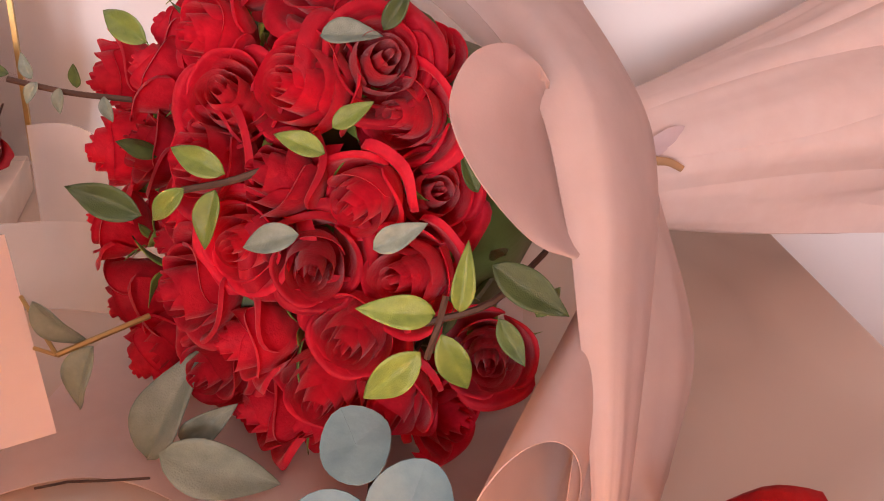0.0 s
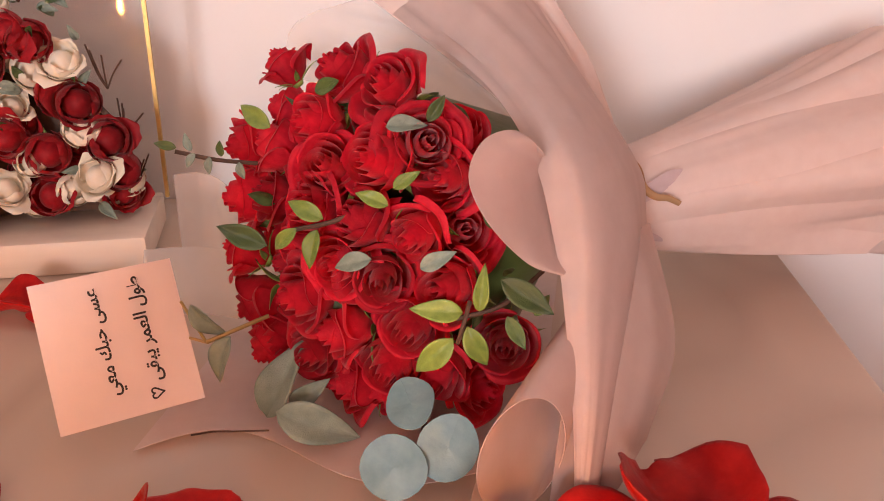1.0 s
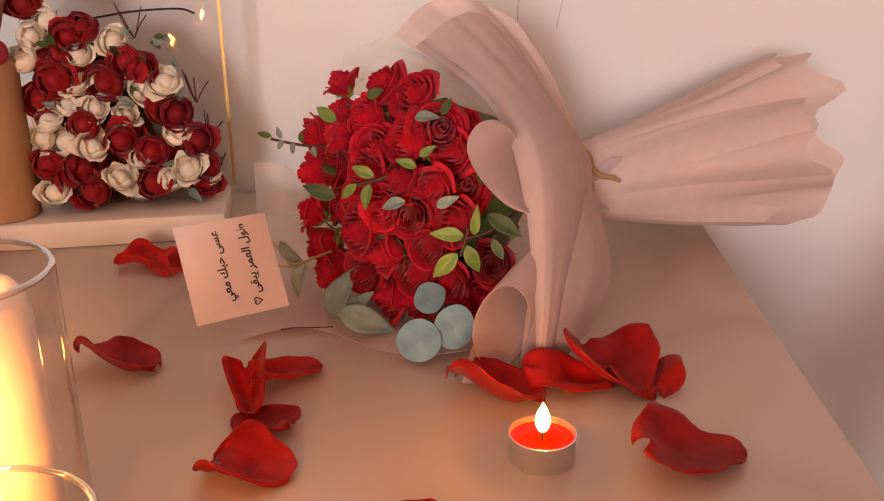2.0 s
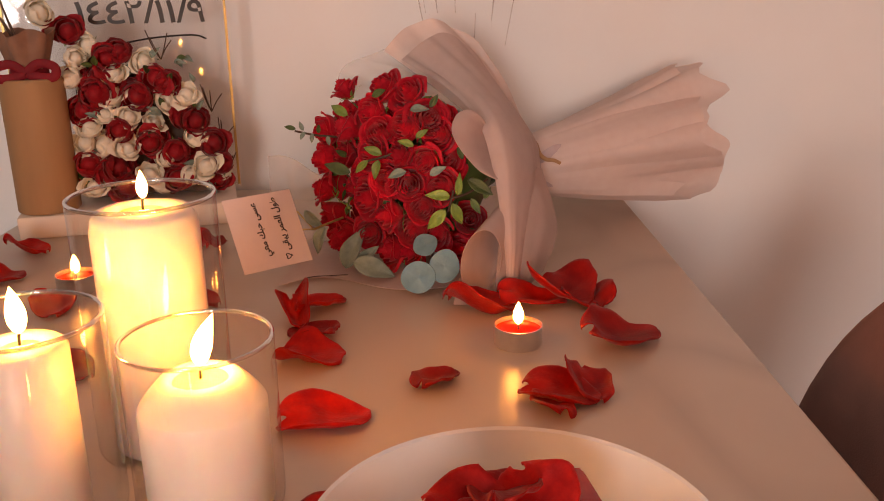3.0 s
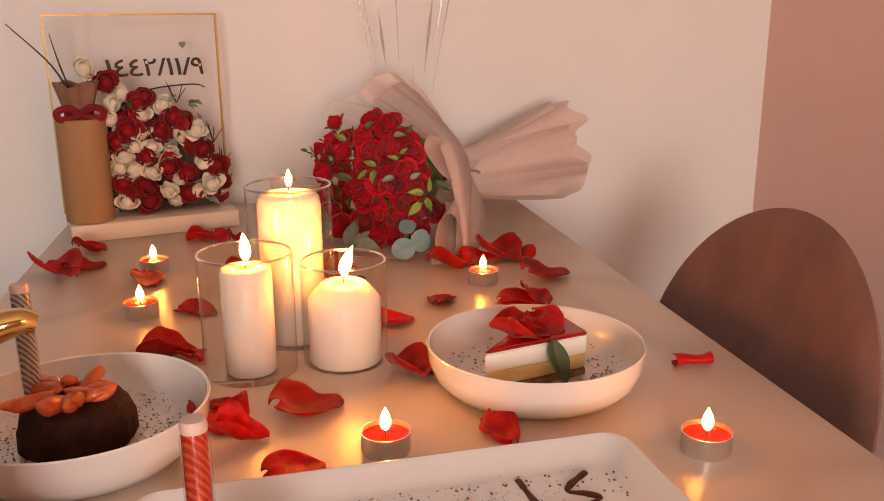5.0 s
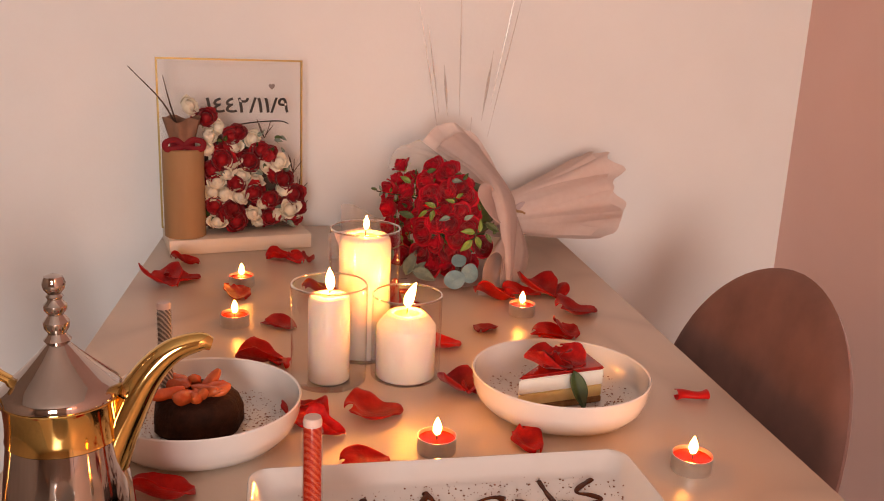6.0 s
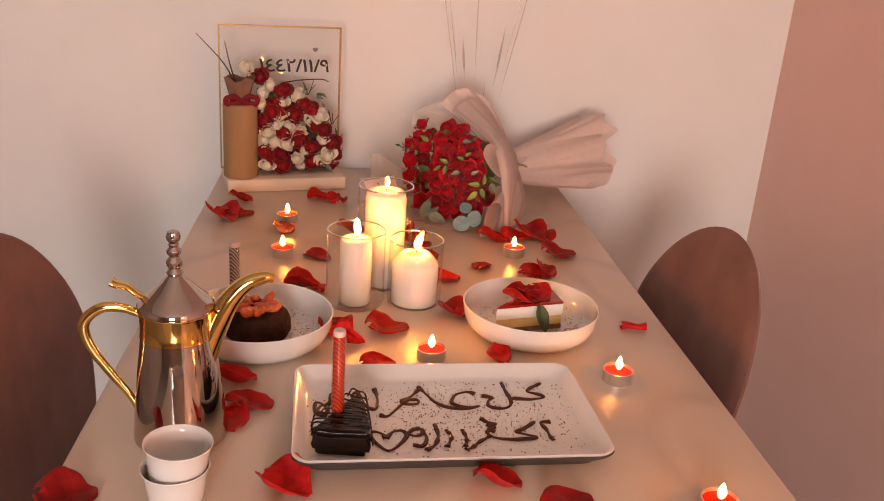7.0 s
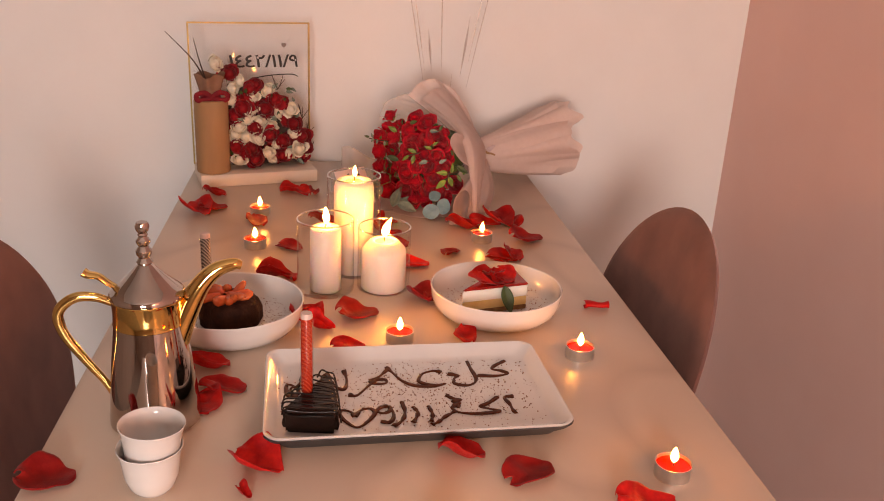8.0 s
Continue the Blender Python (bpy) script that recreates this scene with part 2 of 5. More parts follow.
M_CUSTARD = surface("yellow_cheesecake", (0.72, 0.50, 0.20), (0.80, 0.60, 0.30), 0.55, 60, 260, 0.35, 0.0008, Subsurface_Weight=0.3, Subsurface_Radius=(0.006, 0.004, 0.002), Subsurface_Scale=0.5)
M_CREAM = surface("white_cream", (0.82, 0.78, 0.70), (0.86, 0.83, 0.76), 0.5, 60, 260, 0.3, 0.0008, Subsurface_Weight=0.3, Subsurface_Radius=(0.006, 0.005, 0.004), Subsurface_Scale=0.5)
M_JELLY = surface("red_berry_glaze", (0.30, 0.012, 0.012), (0.45, 0.03, 0.02), 0.12, 50, 160, 0.3, 0.001)
M_FRUIT = surface("orange_red_fruit", (0.55, 0.07, 0.025), (0.72, 0.16, 0.05), 0.25, 70, 260, 0.4, 0.001, vary=0.25)
M_RED_FOIL = twisted_stripes("red_twisted_foil", (0.42, 0.022, 0.010), (0.60, 0.075, 0.035))
M_SILVER_FOIL = twisted_stripes("silver_twisted_foil", (0.14, 0.12, 0.11), (0.42, 0.38, 0.34))
M_CAP = surface("milky_cap", (0.62, 0.45, 0.40), (0.70, 0.52, 0.47), 0.4, 50, 300, 0.1)
M_LAMP = glow("added_lamp_glow", (1.0, 0.55, 0.34), LAMP)

# ---- mesh helpers ----


def part(name, bm, material, parent=None, label="", at=None, smooth=40):
    me = bpy.data.meshes.new(name)
    bm.to_mesh(me)
    bm.free()
    me.materials.append(material)
    if smooth:
        me.polygons.foreach_set("use_smooth", [True] * len(me.polygons))
        me.set_sharp_from_angle(angle=radians(smooth))
    ob = new(name, me)
    if at is not None:
        ob.matrix_basis = at
    if parent is not None:
        ob.parent = parent
    if label:
        ob["label"] = label
    return ob


def again(ob, m, parent):
    """The same piece once more, on the same mesh."""
    o = new(ob.name.split(".")[0], ob.data)
    o.matrix_basis, o.parent = m, parent
    return o


def thing(name, m, label, category, group="", kind=""):
    ob = new(name)
    ob.empty_display_size, ob.matrix_basis = 0.02, m
    return tagged(ob, label, category, group, kind)


def block(x0, x1, y0, y1, z0, z1, bevel=0.0, seg=2, bm=None):
    bm = bm or bmesh.new()
    got = bmesh.ops.create_cube(bm, size=1, matrix=Matrix.LocRotScale(((x0 + x1) / 2, (y0 + y1) / 2, (z0 + z1) / 2), None, (x1 - x0, y1 - y0, z1 - z0)))
    if bevel:
        edges = list({e for v in got["verts"] for e in v.link_edges})
        bmesh.ops.bevel(bm, geom=edges, offset=bevel, segments=seg, affect="EDGES", profile=0.5)
    return bm


def lathe(profile, n=40, bm=None, at=(0, 0)):
    """Turned shape from (radius, height) pairs; radius 0 closes it."""
    bm = bm or bmesh.new()
    rings = []
    for r, z in profile:
        if r < 1e-6:
            rings.append([bm.verts.new((at[0], at[1], z))])
        else:
            rings.append([bm.verts.new((at[0] + r * math.cos(2 * math.pi * i / n), at[1] + r * math.sin(2 * math.pi * i / n), z)) for i in range(n)])
    for a, b in zip(rings, rings[1:]):
        for i in range(n):
            j = (i + 1) % n
            if len(a) == 1 and len(b) > 1:
                bm.faces.new((a[0], b[j], b[i]))
            elif len(b) == 1 and len(a) > 1:
                bm.faces.new((a[i], a[j], b[0]))
            elif len(a) > 1:
                bm.faces.new((a[i], a[j], b[j], b[i]))
    bmesh.ops.recalc_face_normals(bm, faces=bm.faces)
    return bm


def sheet(fn, nu, nv, thick=0.0, bm=None):
    """A bent sheet: fn(u, v) for u and v from 0 to 1, with a thickness."""
    bm = bm or bmesh.new()
    g = [[Vector(fn(i / nu, j / nv)) for j in range(nv + 1)] for i in range(nu + 1)]
    nrm = [[Vector() for j in range(nv + 1)] for i in range(nu + 1)]
    for i in range(nu + 1):
        for j in range(nv + 1):
            a, b = g[min(i + 1, nu)][j] - g[max(i - 1, 0)][j], g[i][min(j + 1, nv)] - g[i][max(j - 1, 0)]
            c = a.cross(b)
            nrm[i][j] = c.normalized() if c.length > 1e-12 else Vector((0, 0, 1))
    top = [[bm.verts.new(g[i][j] + nrm[i][j] * thick / 2) for j in range(nv + 1)] for i in range(nu + 1)]
    sides = [(top, False)]
    if thick:
        low = [[bm.verts.new(g[i][j] - nrm[i][j] * thick / 2) for j in range(nv + 1)] for i in range(nu + 1)]
        sides.append((low, True))
    for w, flip in sides:
        for i in range(nu):
            for j in range(nv):
                q = (w[i][j], w[i + 1][j], w[i + 1][j + 1], w[i][j + 1])
                bm.faces.new(q[::-1] if flip else q)
    if thick:
        rim = [(i, 0) for i in range(nu)] + [(nu, j) for j in range(nv)] + [(i, nv) for i in range(nu, 0, -1)] + [(0, j) for j in range(nv, 0, -1)]
        for (a, b), (c, d) in zip(rim, rim[1:] + rim[:1]):
            bm.faces.new((top[c][d], top[a][b], low[a][b], low[c][d]))
    return bm


def smooth_path(pts, per=6):
    """Points along a Catmull-Rom curve through pts."""
    p = [Vector(q) for q in pts]
    p = [2 * p[0] - p[1], *p, 2 * p[-1] - p[-2]]
    out = []
    for a, b, c, d in zip(p, p[1:], p[2:], p[3:]):
        for k in range(per):
            t = k / per
            out.append(0.5 * (2 * b + (c - a) * t + (2 * a - 5 * b + 4 * c - d) * t * t + (3 * b - a - 3 * c + d) * t ** 3))
    return [*out, p[-2]]


def tube(pts, radius, n=8, bm=None, flat=1.0, up=(0, 0, 1)):
    """A rod along pts; radius is a number or a function of 0..1; flat squeezes it along up."""
    bm = bm or bmesh.new()
    rings, m = [], len(pts)
    for k, p in enumerate(pts):
        d = (pts[min(k + 1, m - 1)] - pts[max(k - 1, 0)]).normalized()
        side = d.cross(Vector(up))
        side = side.normalized() if side.length > 1e-4 else d.cross(Vector((1, 0, 0))).normalized()
        top = side.cross(d).normalized()
        r = radius(k / (m - 1)) if callable(radius) else radius
        rings.append([bm.verts.new(p + r * (math.cos(2 * math.pi * i / n) * side + flat * math.sin(2 * math.pi * i / n) * top)) for i in range(n)])
    for a, b in zip(rings, rings[1:]):
        for i in range(n):
            bm.faces.new((a[i], b[i], b[(i + 1) % n], a[(i + 1) % n]))
    bm.faces.new(rings[0])
    bm.faces.new(rings[-1][::-1])
    bmesh.ops.recalc_face_normals(bm, faces=bm.faces)
    return bm


def aim(p, d, spin=0.0, size=1.0):
    """The pose of a piece at p whose z axis points along d."""
    q = Vector(d).normalized().to_track_quat("Z", "Y")
    return Matrix.Translation(p) @ q.to_matrix().to_4x4() @ Matrix.Rotation(spin, 4, "Z") @ Matrix.Diagonal((size, size, size, 1))


def lettering(name, body, size, material, parent, m, spacing=1.0, depth=0.0002, bold=0.0):
    c = bpy.data.curves.new(name, "FONT")
    c.body, c.size, c.extrude, c.align_x, c.align_y, c.space_character = body, size, depth, "CENTER", "CENTER", spacing
    c.resolution_u, c.offset = 3, bold
    o = bpy.data.objects.new(name, c)
    me = bpy.data.meshes.new_from_object(o)
    bpy.data.objects.remove(o)
    me.materials.clear()
    me.materials.append(material)
    ob = new(name, me)
    ob.matrix_basis, ob.parent = m, parent
    return ob


TOP = 0.75  # table top

# ---- room ----
T = 0.12
wall = part("wall_north", block(ROOM_W - T, ROOM_E + T, ROOM_N, ROOM_N + T, 0, ROOM_H), M_WALL, smooth=0)
tagged(wall, "white painted plaster wall behind the table", "wall", kind="structure")
# one even dusty pink over the whole side wall
wall = part("wall_east", block(ROOM_E, ROOM_E + T, ROOM_S - T, ROOM_N, 0, ROOM_H), M_WALL_PINK, smooth=0)
tagged(wall, "dusty pink wall beside the table", "wall", kind="structure")
# the west and south walls, floor and ceiling are unseen and darkened against bounce
wall = part("wall_west", block(ROOM_W - T, ROOM_W, ROOM_S, ROOM_N, 0, ROOM_H), M_WALL_TAUPE, smooth=0)
tagged(wall, "unseen side wall, kept taupe to cut bounced light", "wall", kind="structure")
bm = block(ROOM_W - T, WIN_X0, ROOM_S - T, ROOM_S, 0, ROOM_H)
block(WIN_X1, ROOM_E, ROOM_S - T, ROOM_S, 0, ROOM_H, bm=bm)
block(WIN_X0, WIN_X1, ROOM_S - T, ROOM_S, 0, WIN_Z0, bm=bm)
block(WIN_X0, WIN_X1, ROOM_S - T, ROOM_S, WIN_Z1, ROOM_H, bm=bm)
wall = part("wall_south", bm, M_WALL_TAUPE, smooth=0)
tagged(wall, "unseen wall with a window opening, kept taupe to cut bounced light", "wall", kind="structure")
tagged(part("floor", block(ROOM_W - T, ROOM_E + T, ROOM_S - T, ROOM_N + T, -0.1, 0), M_FLOOR, smooth=0), "unseen floor under the table, kept dark to cut bounced light", "floor", kind="structure")
tagged(part("ceiling", block(ROOM_W - T, ROOM_E + T, ROOM_S - T, ROOM_N + T, ROOM_H, ROOM_H + 0.1), M_CEIL, smooth=0), "unseen ceiling, toned down to cut bounced light", "ceiling", kind="structure")

win = thing("window_1", pose((WIN_X0 + WIN_X1) / 2, ROOM_S - 0.06, WIN_Z0, 0, 0, 90), "white framed window letting in cool daylight", "window", kind="structure")
hw, wh = (WIN_X1 - WIN_X0) / 2, WIN_Z1 - WIN_Z0
bm = block(-0.03, 0.03, -hw, -hw + 0.05, 0, wh)
block(-0.03, 0.03, hw - 0.05, hw, 0, wh, bm=bm)
block(-0.03, 0.03, -hw + 0.05, hw - 0.05, 0, 0.05, bm=bm)
block(-0.03, 0.03, -hw + 0.05, hw - 0.05, wh - 0.05, wh, bm=bm)
block(-0.03, 0.03, -0.025, 0.025, 0.05, wh - 0.05, bm=bm)
part("window_frame", bm, M_WHITE_FRAME, win, smooth=0)
for y in (-hw / 2, hw / 2):
    pane = part("pane", block(-0.004, 0.004, y - hw / 2 + 0.03, y + hw / 2 - 0.03, 0.055, wh - 0.055), M_ACRYLIC, win, smooth=0)

# added lamp, never in view, that warms the right side of the room
lamp = thing("floor_lamp", pose(0.52, -2.25, 0), "added unseen globe lamp that gives warm light", "lamp")
part("base", lathe([(0, 0), (0.13, 0), (0.13, 0.012), (0.12, 0.018), (0.014, 0.022), (0, 0.022)], 36), M_BLACK, lamp, "round black base")
part("pole", tube([Vector((0, 0, 0.02)), Vector((0, 0, 1.22))], 0.011, 14), M_BLACK, lamp, "slim black pole")
part("globe", lathe([(0, 1.22)] + [(0.14 * math.sin(math.pi * k / 20), 1.35 - 0.14 * math.cos(math.pi * k / 20)) for k in range(2, 20)] + [(0, 1.49)], 36), M_LAMP, lamp, "glowing warm white globe")

# ---- table ----
TX0, TX1, TY0, TY1 = -0.473, 0.281, -1.02, 0.545
table = thing("dining_table", pose((TX0 + TX1) / 2, (TY0 + TY1) / 2, 0), "long white marble-topped dining table against the wall", "table")
hx, hy = (TX1 - TX0) / 2, (TY1 - TY0) / 2
part("tabletop", block(-hx, hx, -hy, hy, TOP - 0.028, TOP, 0.003, 3), M_MARBLE, table, "white marble top with faint grey veins")
part("apron", block(-hx + 0.08, hx - 0.08, -hy + 0.1, hy - 0.1, TOP - 0.09, TOP - 0.029, 0.004), M_BLACK, table, "dark frame under the top")
leg = None
for x in (-hx + 0.1, hx - 0.1):
    for y in (-hy + 0.12, hy - 0.12):
        if leg is None:
            leg = part("leg", block(-0.025, 0.025, -0.025, 0.025, 0, TOP - 0.091, 0.004), M_BLACK, table, at=pose(x, y, 0))
        else:
            again(leg, pose(x, y, 0), table)


def dining_chair(m, label, tall=1.0):
    """Upholstered shell chair that faces +x."""
    ch = thing("dining_chair", m, label, "chair", "chairs beside the table")
    W = 0.225

    bm = bmesh.new()
    n, rings = 56, []
    for q in (0.0, 0.35, 0.6, 0.8, 0.9, 0.96, 1.0):
        rings.append([])
        for i in range(n):
            a = 2 * math.pi * i / n
            y, up = math.cos(a), math.sin(a)
            y *= W * (1 if up > 0 else 1 - 0.14 * up * up)
            if up < 0:
                y, up = (W * (1 - 0.16 * min(1, -up)) * math.copysign(abs(math.cos(a)) ** 0.45, math.cos(a))), up
            z = 0.585 + up * (0.205 if up > 0 else 0.20)
            rings[-1].append((q, y * q, 0.585 + (z - 0.585) * q))
    def curved(q, y, z, side):
        v = (z - 0.4) / 0.39
        return (-0.205 - 0.085 * v + 0.55 * y * y + side * 0.019 * math.sqrt(max(0, 1 - q ** 6)), y, z)
    faces = [[[bm.verts.new(curved(*p, sd)) for p in r] for r in (rings if sd > 0 else rings[:-1])] for sd in (1, -1)]
    faces[1].append(faces[0][-1])
    for sd in (0, 1):
        for a, b in zip(faces[sd], faces[sd][1:]):
            for i in range(n):
                jn = (i + 1) % n
                bm.faces.new((a[i], a[jn], b[jn], b[i]))
    bmesh.ops.remove_doubles(bm, verts=bm.verts[:], dist=1e-5)
    bmesh.ops.recalc_face_normals(bm, faces=bm.faces)
    part("backrest", bm, M_VELVET, ch, "curved velvet backrest with a rounded top", smooth=80, at=Matrix.Diagonal((1, 1, tall, 1)))

    def seat(u, v):
        s, r = 2 * u - 1, v
        x = -0.215 + 0.44 * r
        w = W * (1 - max(0, (r - 0.6) / 0.42) ** 3 * 0.45) * (0.86 + 0.14 * min(1, r * 4))
        return (x, s * w, 0.445 - 0.025 * math.sin(math.pi * r) * (1 - s * s) - 0.02 * r ** 3)

    part("seat", sheet(seat, 20, 20, 0.06), M_VELVET, ch, "padded velvet seat", smooth=70)
    for sx in (-1, 1):
        for sy in (-1, 1):
            part("leg", tube([Vector((0.13 * sx, 0.12 * sy, 0.41)), Vector((0.19 * sx, 0.18 * sy, 0.0))], lambda k: 0.013 - 0.005 * k, 12), M_BLACK, ch, "slender black metal leg")
    return ch


dining_chair(pose(0.140, -0.160, 0, 0, 0, 180), "mauve velvet dining chair by the pink wall", 1.085)
dining_chair(pose(-0.402, -0.30, 0), "mauve velvet dining chair in shadow, tucked at the table", 1.085)

# ---- flowers: shared shapes ----


def rose_bmesh(seed, petals=15, nu=14, nv=11, open_=1.0):
    """A rose head of radius 1 that opens towards +z: round petals wrapped one over another."""
    rnd = random.Random(seed)
    bm = bmesh.new()
    for i in range(petals):
        t = i / (petals - 1)
        th0 = i * 2.3999 + rnd.uniform(-0.2, 0.2)
        half = 1.75 - 0.80 * t + rnd.uniform(-0.08, 0.08)
        r0, h = 0.09 + 0.70 * t ** 0.95, 0.66 - 0.34 * t ** 2 + rnd.uniform(-0.03, 0.03)
        shut = 0.34 * (1 - t) ** 1.3 + 0.10 * (1 - open_)
        flare = 0.34 * max(0, t - 0.25) ** 1.4 * open_ * rnd.uniform(0.9, 1.1)
        w1, w2, ph = rnd.uniform(0.02, 0.10), rnd.uniform(2, 4), rnd.uniform(0, 6)

        def fn(u, v, t=t, th0=th0, half=half, r0=r0, h=h, flare=flare, shut=shut, w1=w1, w2=w2, ph=ph):
            s = 2 * u - 1
            a = th0 + s * half * (0.40 + 0.60 * math.sin(min(1, v * 1.7) * math.pi / 2))
            lip = max(0, v - 0.50) / 0.50
            edge = math.sqrt(max(0.0, 1 - 0.90 * s ** 4))
            r = r0 * (0.34 + 0.66 * math.sin(min(1, v * 1.4) * math.pi / 2)) * (1 - shut * lip) + flare * lip ** 2 * edge - 0.035 * s * s * (0.3 + t) + 0.014 * s + 0.020 * t * math.sin(w2 * s * 2 + ph) * lip
            z = -0.62 + v * (h + 0.62) * (0.62 + 0.38 * edge) - (0.10 + 0.22 * open_) * t * lip ** 3 + w1 * t * math.cos(3 * s + ph) * lip
            return (r * math.cos(a), r * math.sin(a), z)

        sheet(fn, nu, nv, 0.0, bm)
    lathe([(0, -0.70), (0.2, -0.66), (0.36, -0.45), (0.40, -0.2), (0, -0.1)], 12, bm)
    return bm


def bud_bmesh(seed, petals=7, open_=0.5):
    """A plump half-open rose bud of radius 1: a solid heart with petals folded round it."""
    rnd = random.Random(seed)
    prof = [(0, -0.62)] + [(0.64 * math.sin(math.pi * (k / 11) ** 0.8) ** 0.75, -0.62 + 1.25 * k / 11) for k in range(1, 11)] + [(0, 0.56)]
    bm = lathe(prof, 18)
    for i in range(petals):
        t = i / (petals - 1)
        th0, half, h = i * 2.3999 + rnd.uniform(-0.3, 0.3), 1.25 - 0.3 * t + rnd.uniform(-0.1, 0.1), 0.80 - 0.30 * t + rnd.uniform(-0.08, 0.08)
        flare, ph = open_ * (0.06 + 0.26 * t) * rnd.uniform(0.6, 1.4), rnd.uniform(0, 6)

        def fn(u, v, t=t, th0=th0, half=half, h=h, flare=flare, ph=ph):
            s = 2 * u - 1
            lip = max(0, v - 0.6) / 0.4
            a = th0 + s * half * math.sin(math.pi * (0.10 + 0.85 * v)) ** 0.75
            r = (0.84 + 0.14 * t) * math.sin(math.pi * min(0.80, 0.10 + 0.62 * v)) ** 0.8 * (1 - 0.35 * (1 - t) * lip) + flare * lip ** 2 + 0.04 * s + 0.03 * math.sin(4 * s + ph) * lip
            z = -0.60 + (h + 0.60) * v * (1 - 0.14 * s * s) - 0.25 * flare * lip ** 3 + 0.04 * math.sin(3 * s + ph) * v
            return (r * math.cos(a), r * math.sin(a), z)

        sheet(fn, 7, 8, 0.0, bm)
    return bm


def sepal_bmesh(seed):
    rnd = random.Random(seed)
    bm = lathe([(0, -0.80), (0.14, -0.78), (0.2, -0.68), (0.1, -0.6), (0, -0.6)], 10)
    for k in range(5):
        a, out, w = k * 1.2566 + rnd.uniform(-0.2, 0.2), rnd.uniform(0.6, 1.1), rnd.uniform(0.10, 0.15)

        def fn(u, v, a=a, out=out, w=w):
            s = (2 * u - 1) * w * math.sin(math.pi * min(1, 0.12 + v)) ** 0.8 * (1 - v * 0.4)
            r, z = 0.12 + out * v * 0.85, -0.70 + 0.55 * v - 0.35 * v * v * out
            return (r * math.cos(a) - s * math.sin(a), r * math.sin(a) + s * math.cos(a), z)

        sheet(fn, 3, 7, 0.02, bm)
    return bm


def hold(bm, material):
    me = bpy.data.meshes.new("shape")
    bm.to_mesh(me)
    bm.free()
    me.materials.append(material)
    me.polygons.foreach_set("use_smooth", [True] * len(me.polygons))
    return me


RED = [hold(rose_bmesh(k, open_=o), M_ROSE) for k, o in ((1, 0.8), (2, 1.0), (3, 1.2), (4, 0.5))]
DARK = [hold(bud_bmesh(k, 10, o), M_DARK_ROSE) for k, o in ((11, 1.2), (12, 1.7), (13, 0.8))]
WHITE = [hold(bud_bmesh(k, 9, o), M_WHITE_ROSE) for k, o in ((21, 1.1), (22, 1.7), (23, 0.7))]
SEPALS = [hold(sepal_bmesh(k), M_LEAF) for k in (31, 32)]


def rose(parent, meshes, k, m):
    o = new("rose", meshes[k % len(meshes)])
    o.matrix_basis, o.parent = m, parent
    s = new("sepal", SEPALS[k % 2])
    s.parent = o
    return o


def leaf_bmesh(length=1.0, width=0.45, bend=0.25, fold=0.18, thick=0.012, tip=1.0):
    """A leaf that grows from the origin along +y, face up."""
    def fn(u, v):
        s = 2 * u - 1
        w = width / 2 * math.sin(math.pi * min(1.0, v ** 0.85)) ** 0.8 * (1 - 0.2 * tip * v)
        return (s * w, length * v, fold * abs(s) * w - bend * v * v + 0.02 * math.sin(9 * v + 3 * s) * abs(s))
    bm = sheet(fn, 8, 12, thick)
    return bm


LEAVES = [hold(leaf_bmesh(1, 0.50, 0.30, 0.5), M_LEAF), hold(leaf_bmesh(1, 0.40, 0.45, 0.7), M_LEAF), hold(leaf_bmesh(1, 0.48, -0.25, 0.5), M_DARK_LEAF), hold(leaf_bmesh(1, 0.52, 0.35, 0.6), M_GREY_LEAF)]


def leaf(parent, k, p, d, n, size, name="leaf"):
    """A leaf at p that grows along d with its face turned to n."""
    y = Vector(d).normalized()
    x = y.cross(Vector(n)).normalized()
    z = x.cross(y)
    o = new(name, LEAVES[k])
    o.matrix_basis = Matrix.Translation(p) @ Matrix((x, y, z)).transposed().to_4x4() @ Matrix.Diagonal((size, size, size, 1))
    o.parent = parent
    return o


# ---- bouquet ----
BOW = Vector((0.128, 0.340, 0.818))
DOME = Vector((0.03, 0.235, 0.842))
AX = Vector((-0.72, -0.69, 0.03)).normalized()
SIDE = Vector((0.69, -0.72, 0.0)).normalized()
UP = SIDE.cross(AX).normalized()
if UP.z < 0:
    UP = -UP
bouquet = thing("rose_bouquet", Matrix.Translation((0.05, 0.25, TOP)), "red rose bouquet in blush wrapping, lying on its side", "bouquet")
O = Vector((0.05, 0.25, TOP))
HEADS = [(-49, 228, 927), (-11, 194, 930), (13, 177, 927), (-23, 182, 909), (30, 158, 906), (-67, 216, 886), (-43, 186, 893), (9, 157, 898), (-15, 164, 892),
         (40, 160, 890), (-69, 210, 858), (-45, 176, 868), (3, 146, 873), (28, 141, 870), (46, 156, 866), (-21, 158, 874)]
HEADS2 = [(-71, 199, 829), (-27, 156, 832), (12, 139, 850), (42, 138, 846), (-8, 148, 818), (25, 138, 827), (-46, 181, 788), (15, 147, 802), (68, 151, 812),
          (54, 169, 777), (-55, 185, 776), (-8, 172, 774), (36, 147, 799), (10, 170, 771), (-28, 172, 794), (-61, 190, 803), (-8, 145, 853)]
rnd = random.Random(5)
placed = []
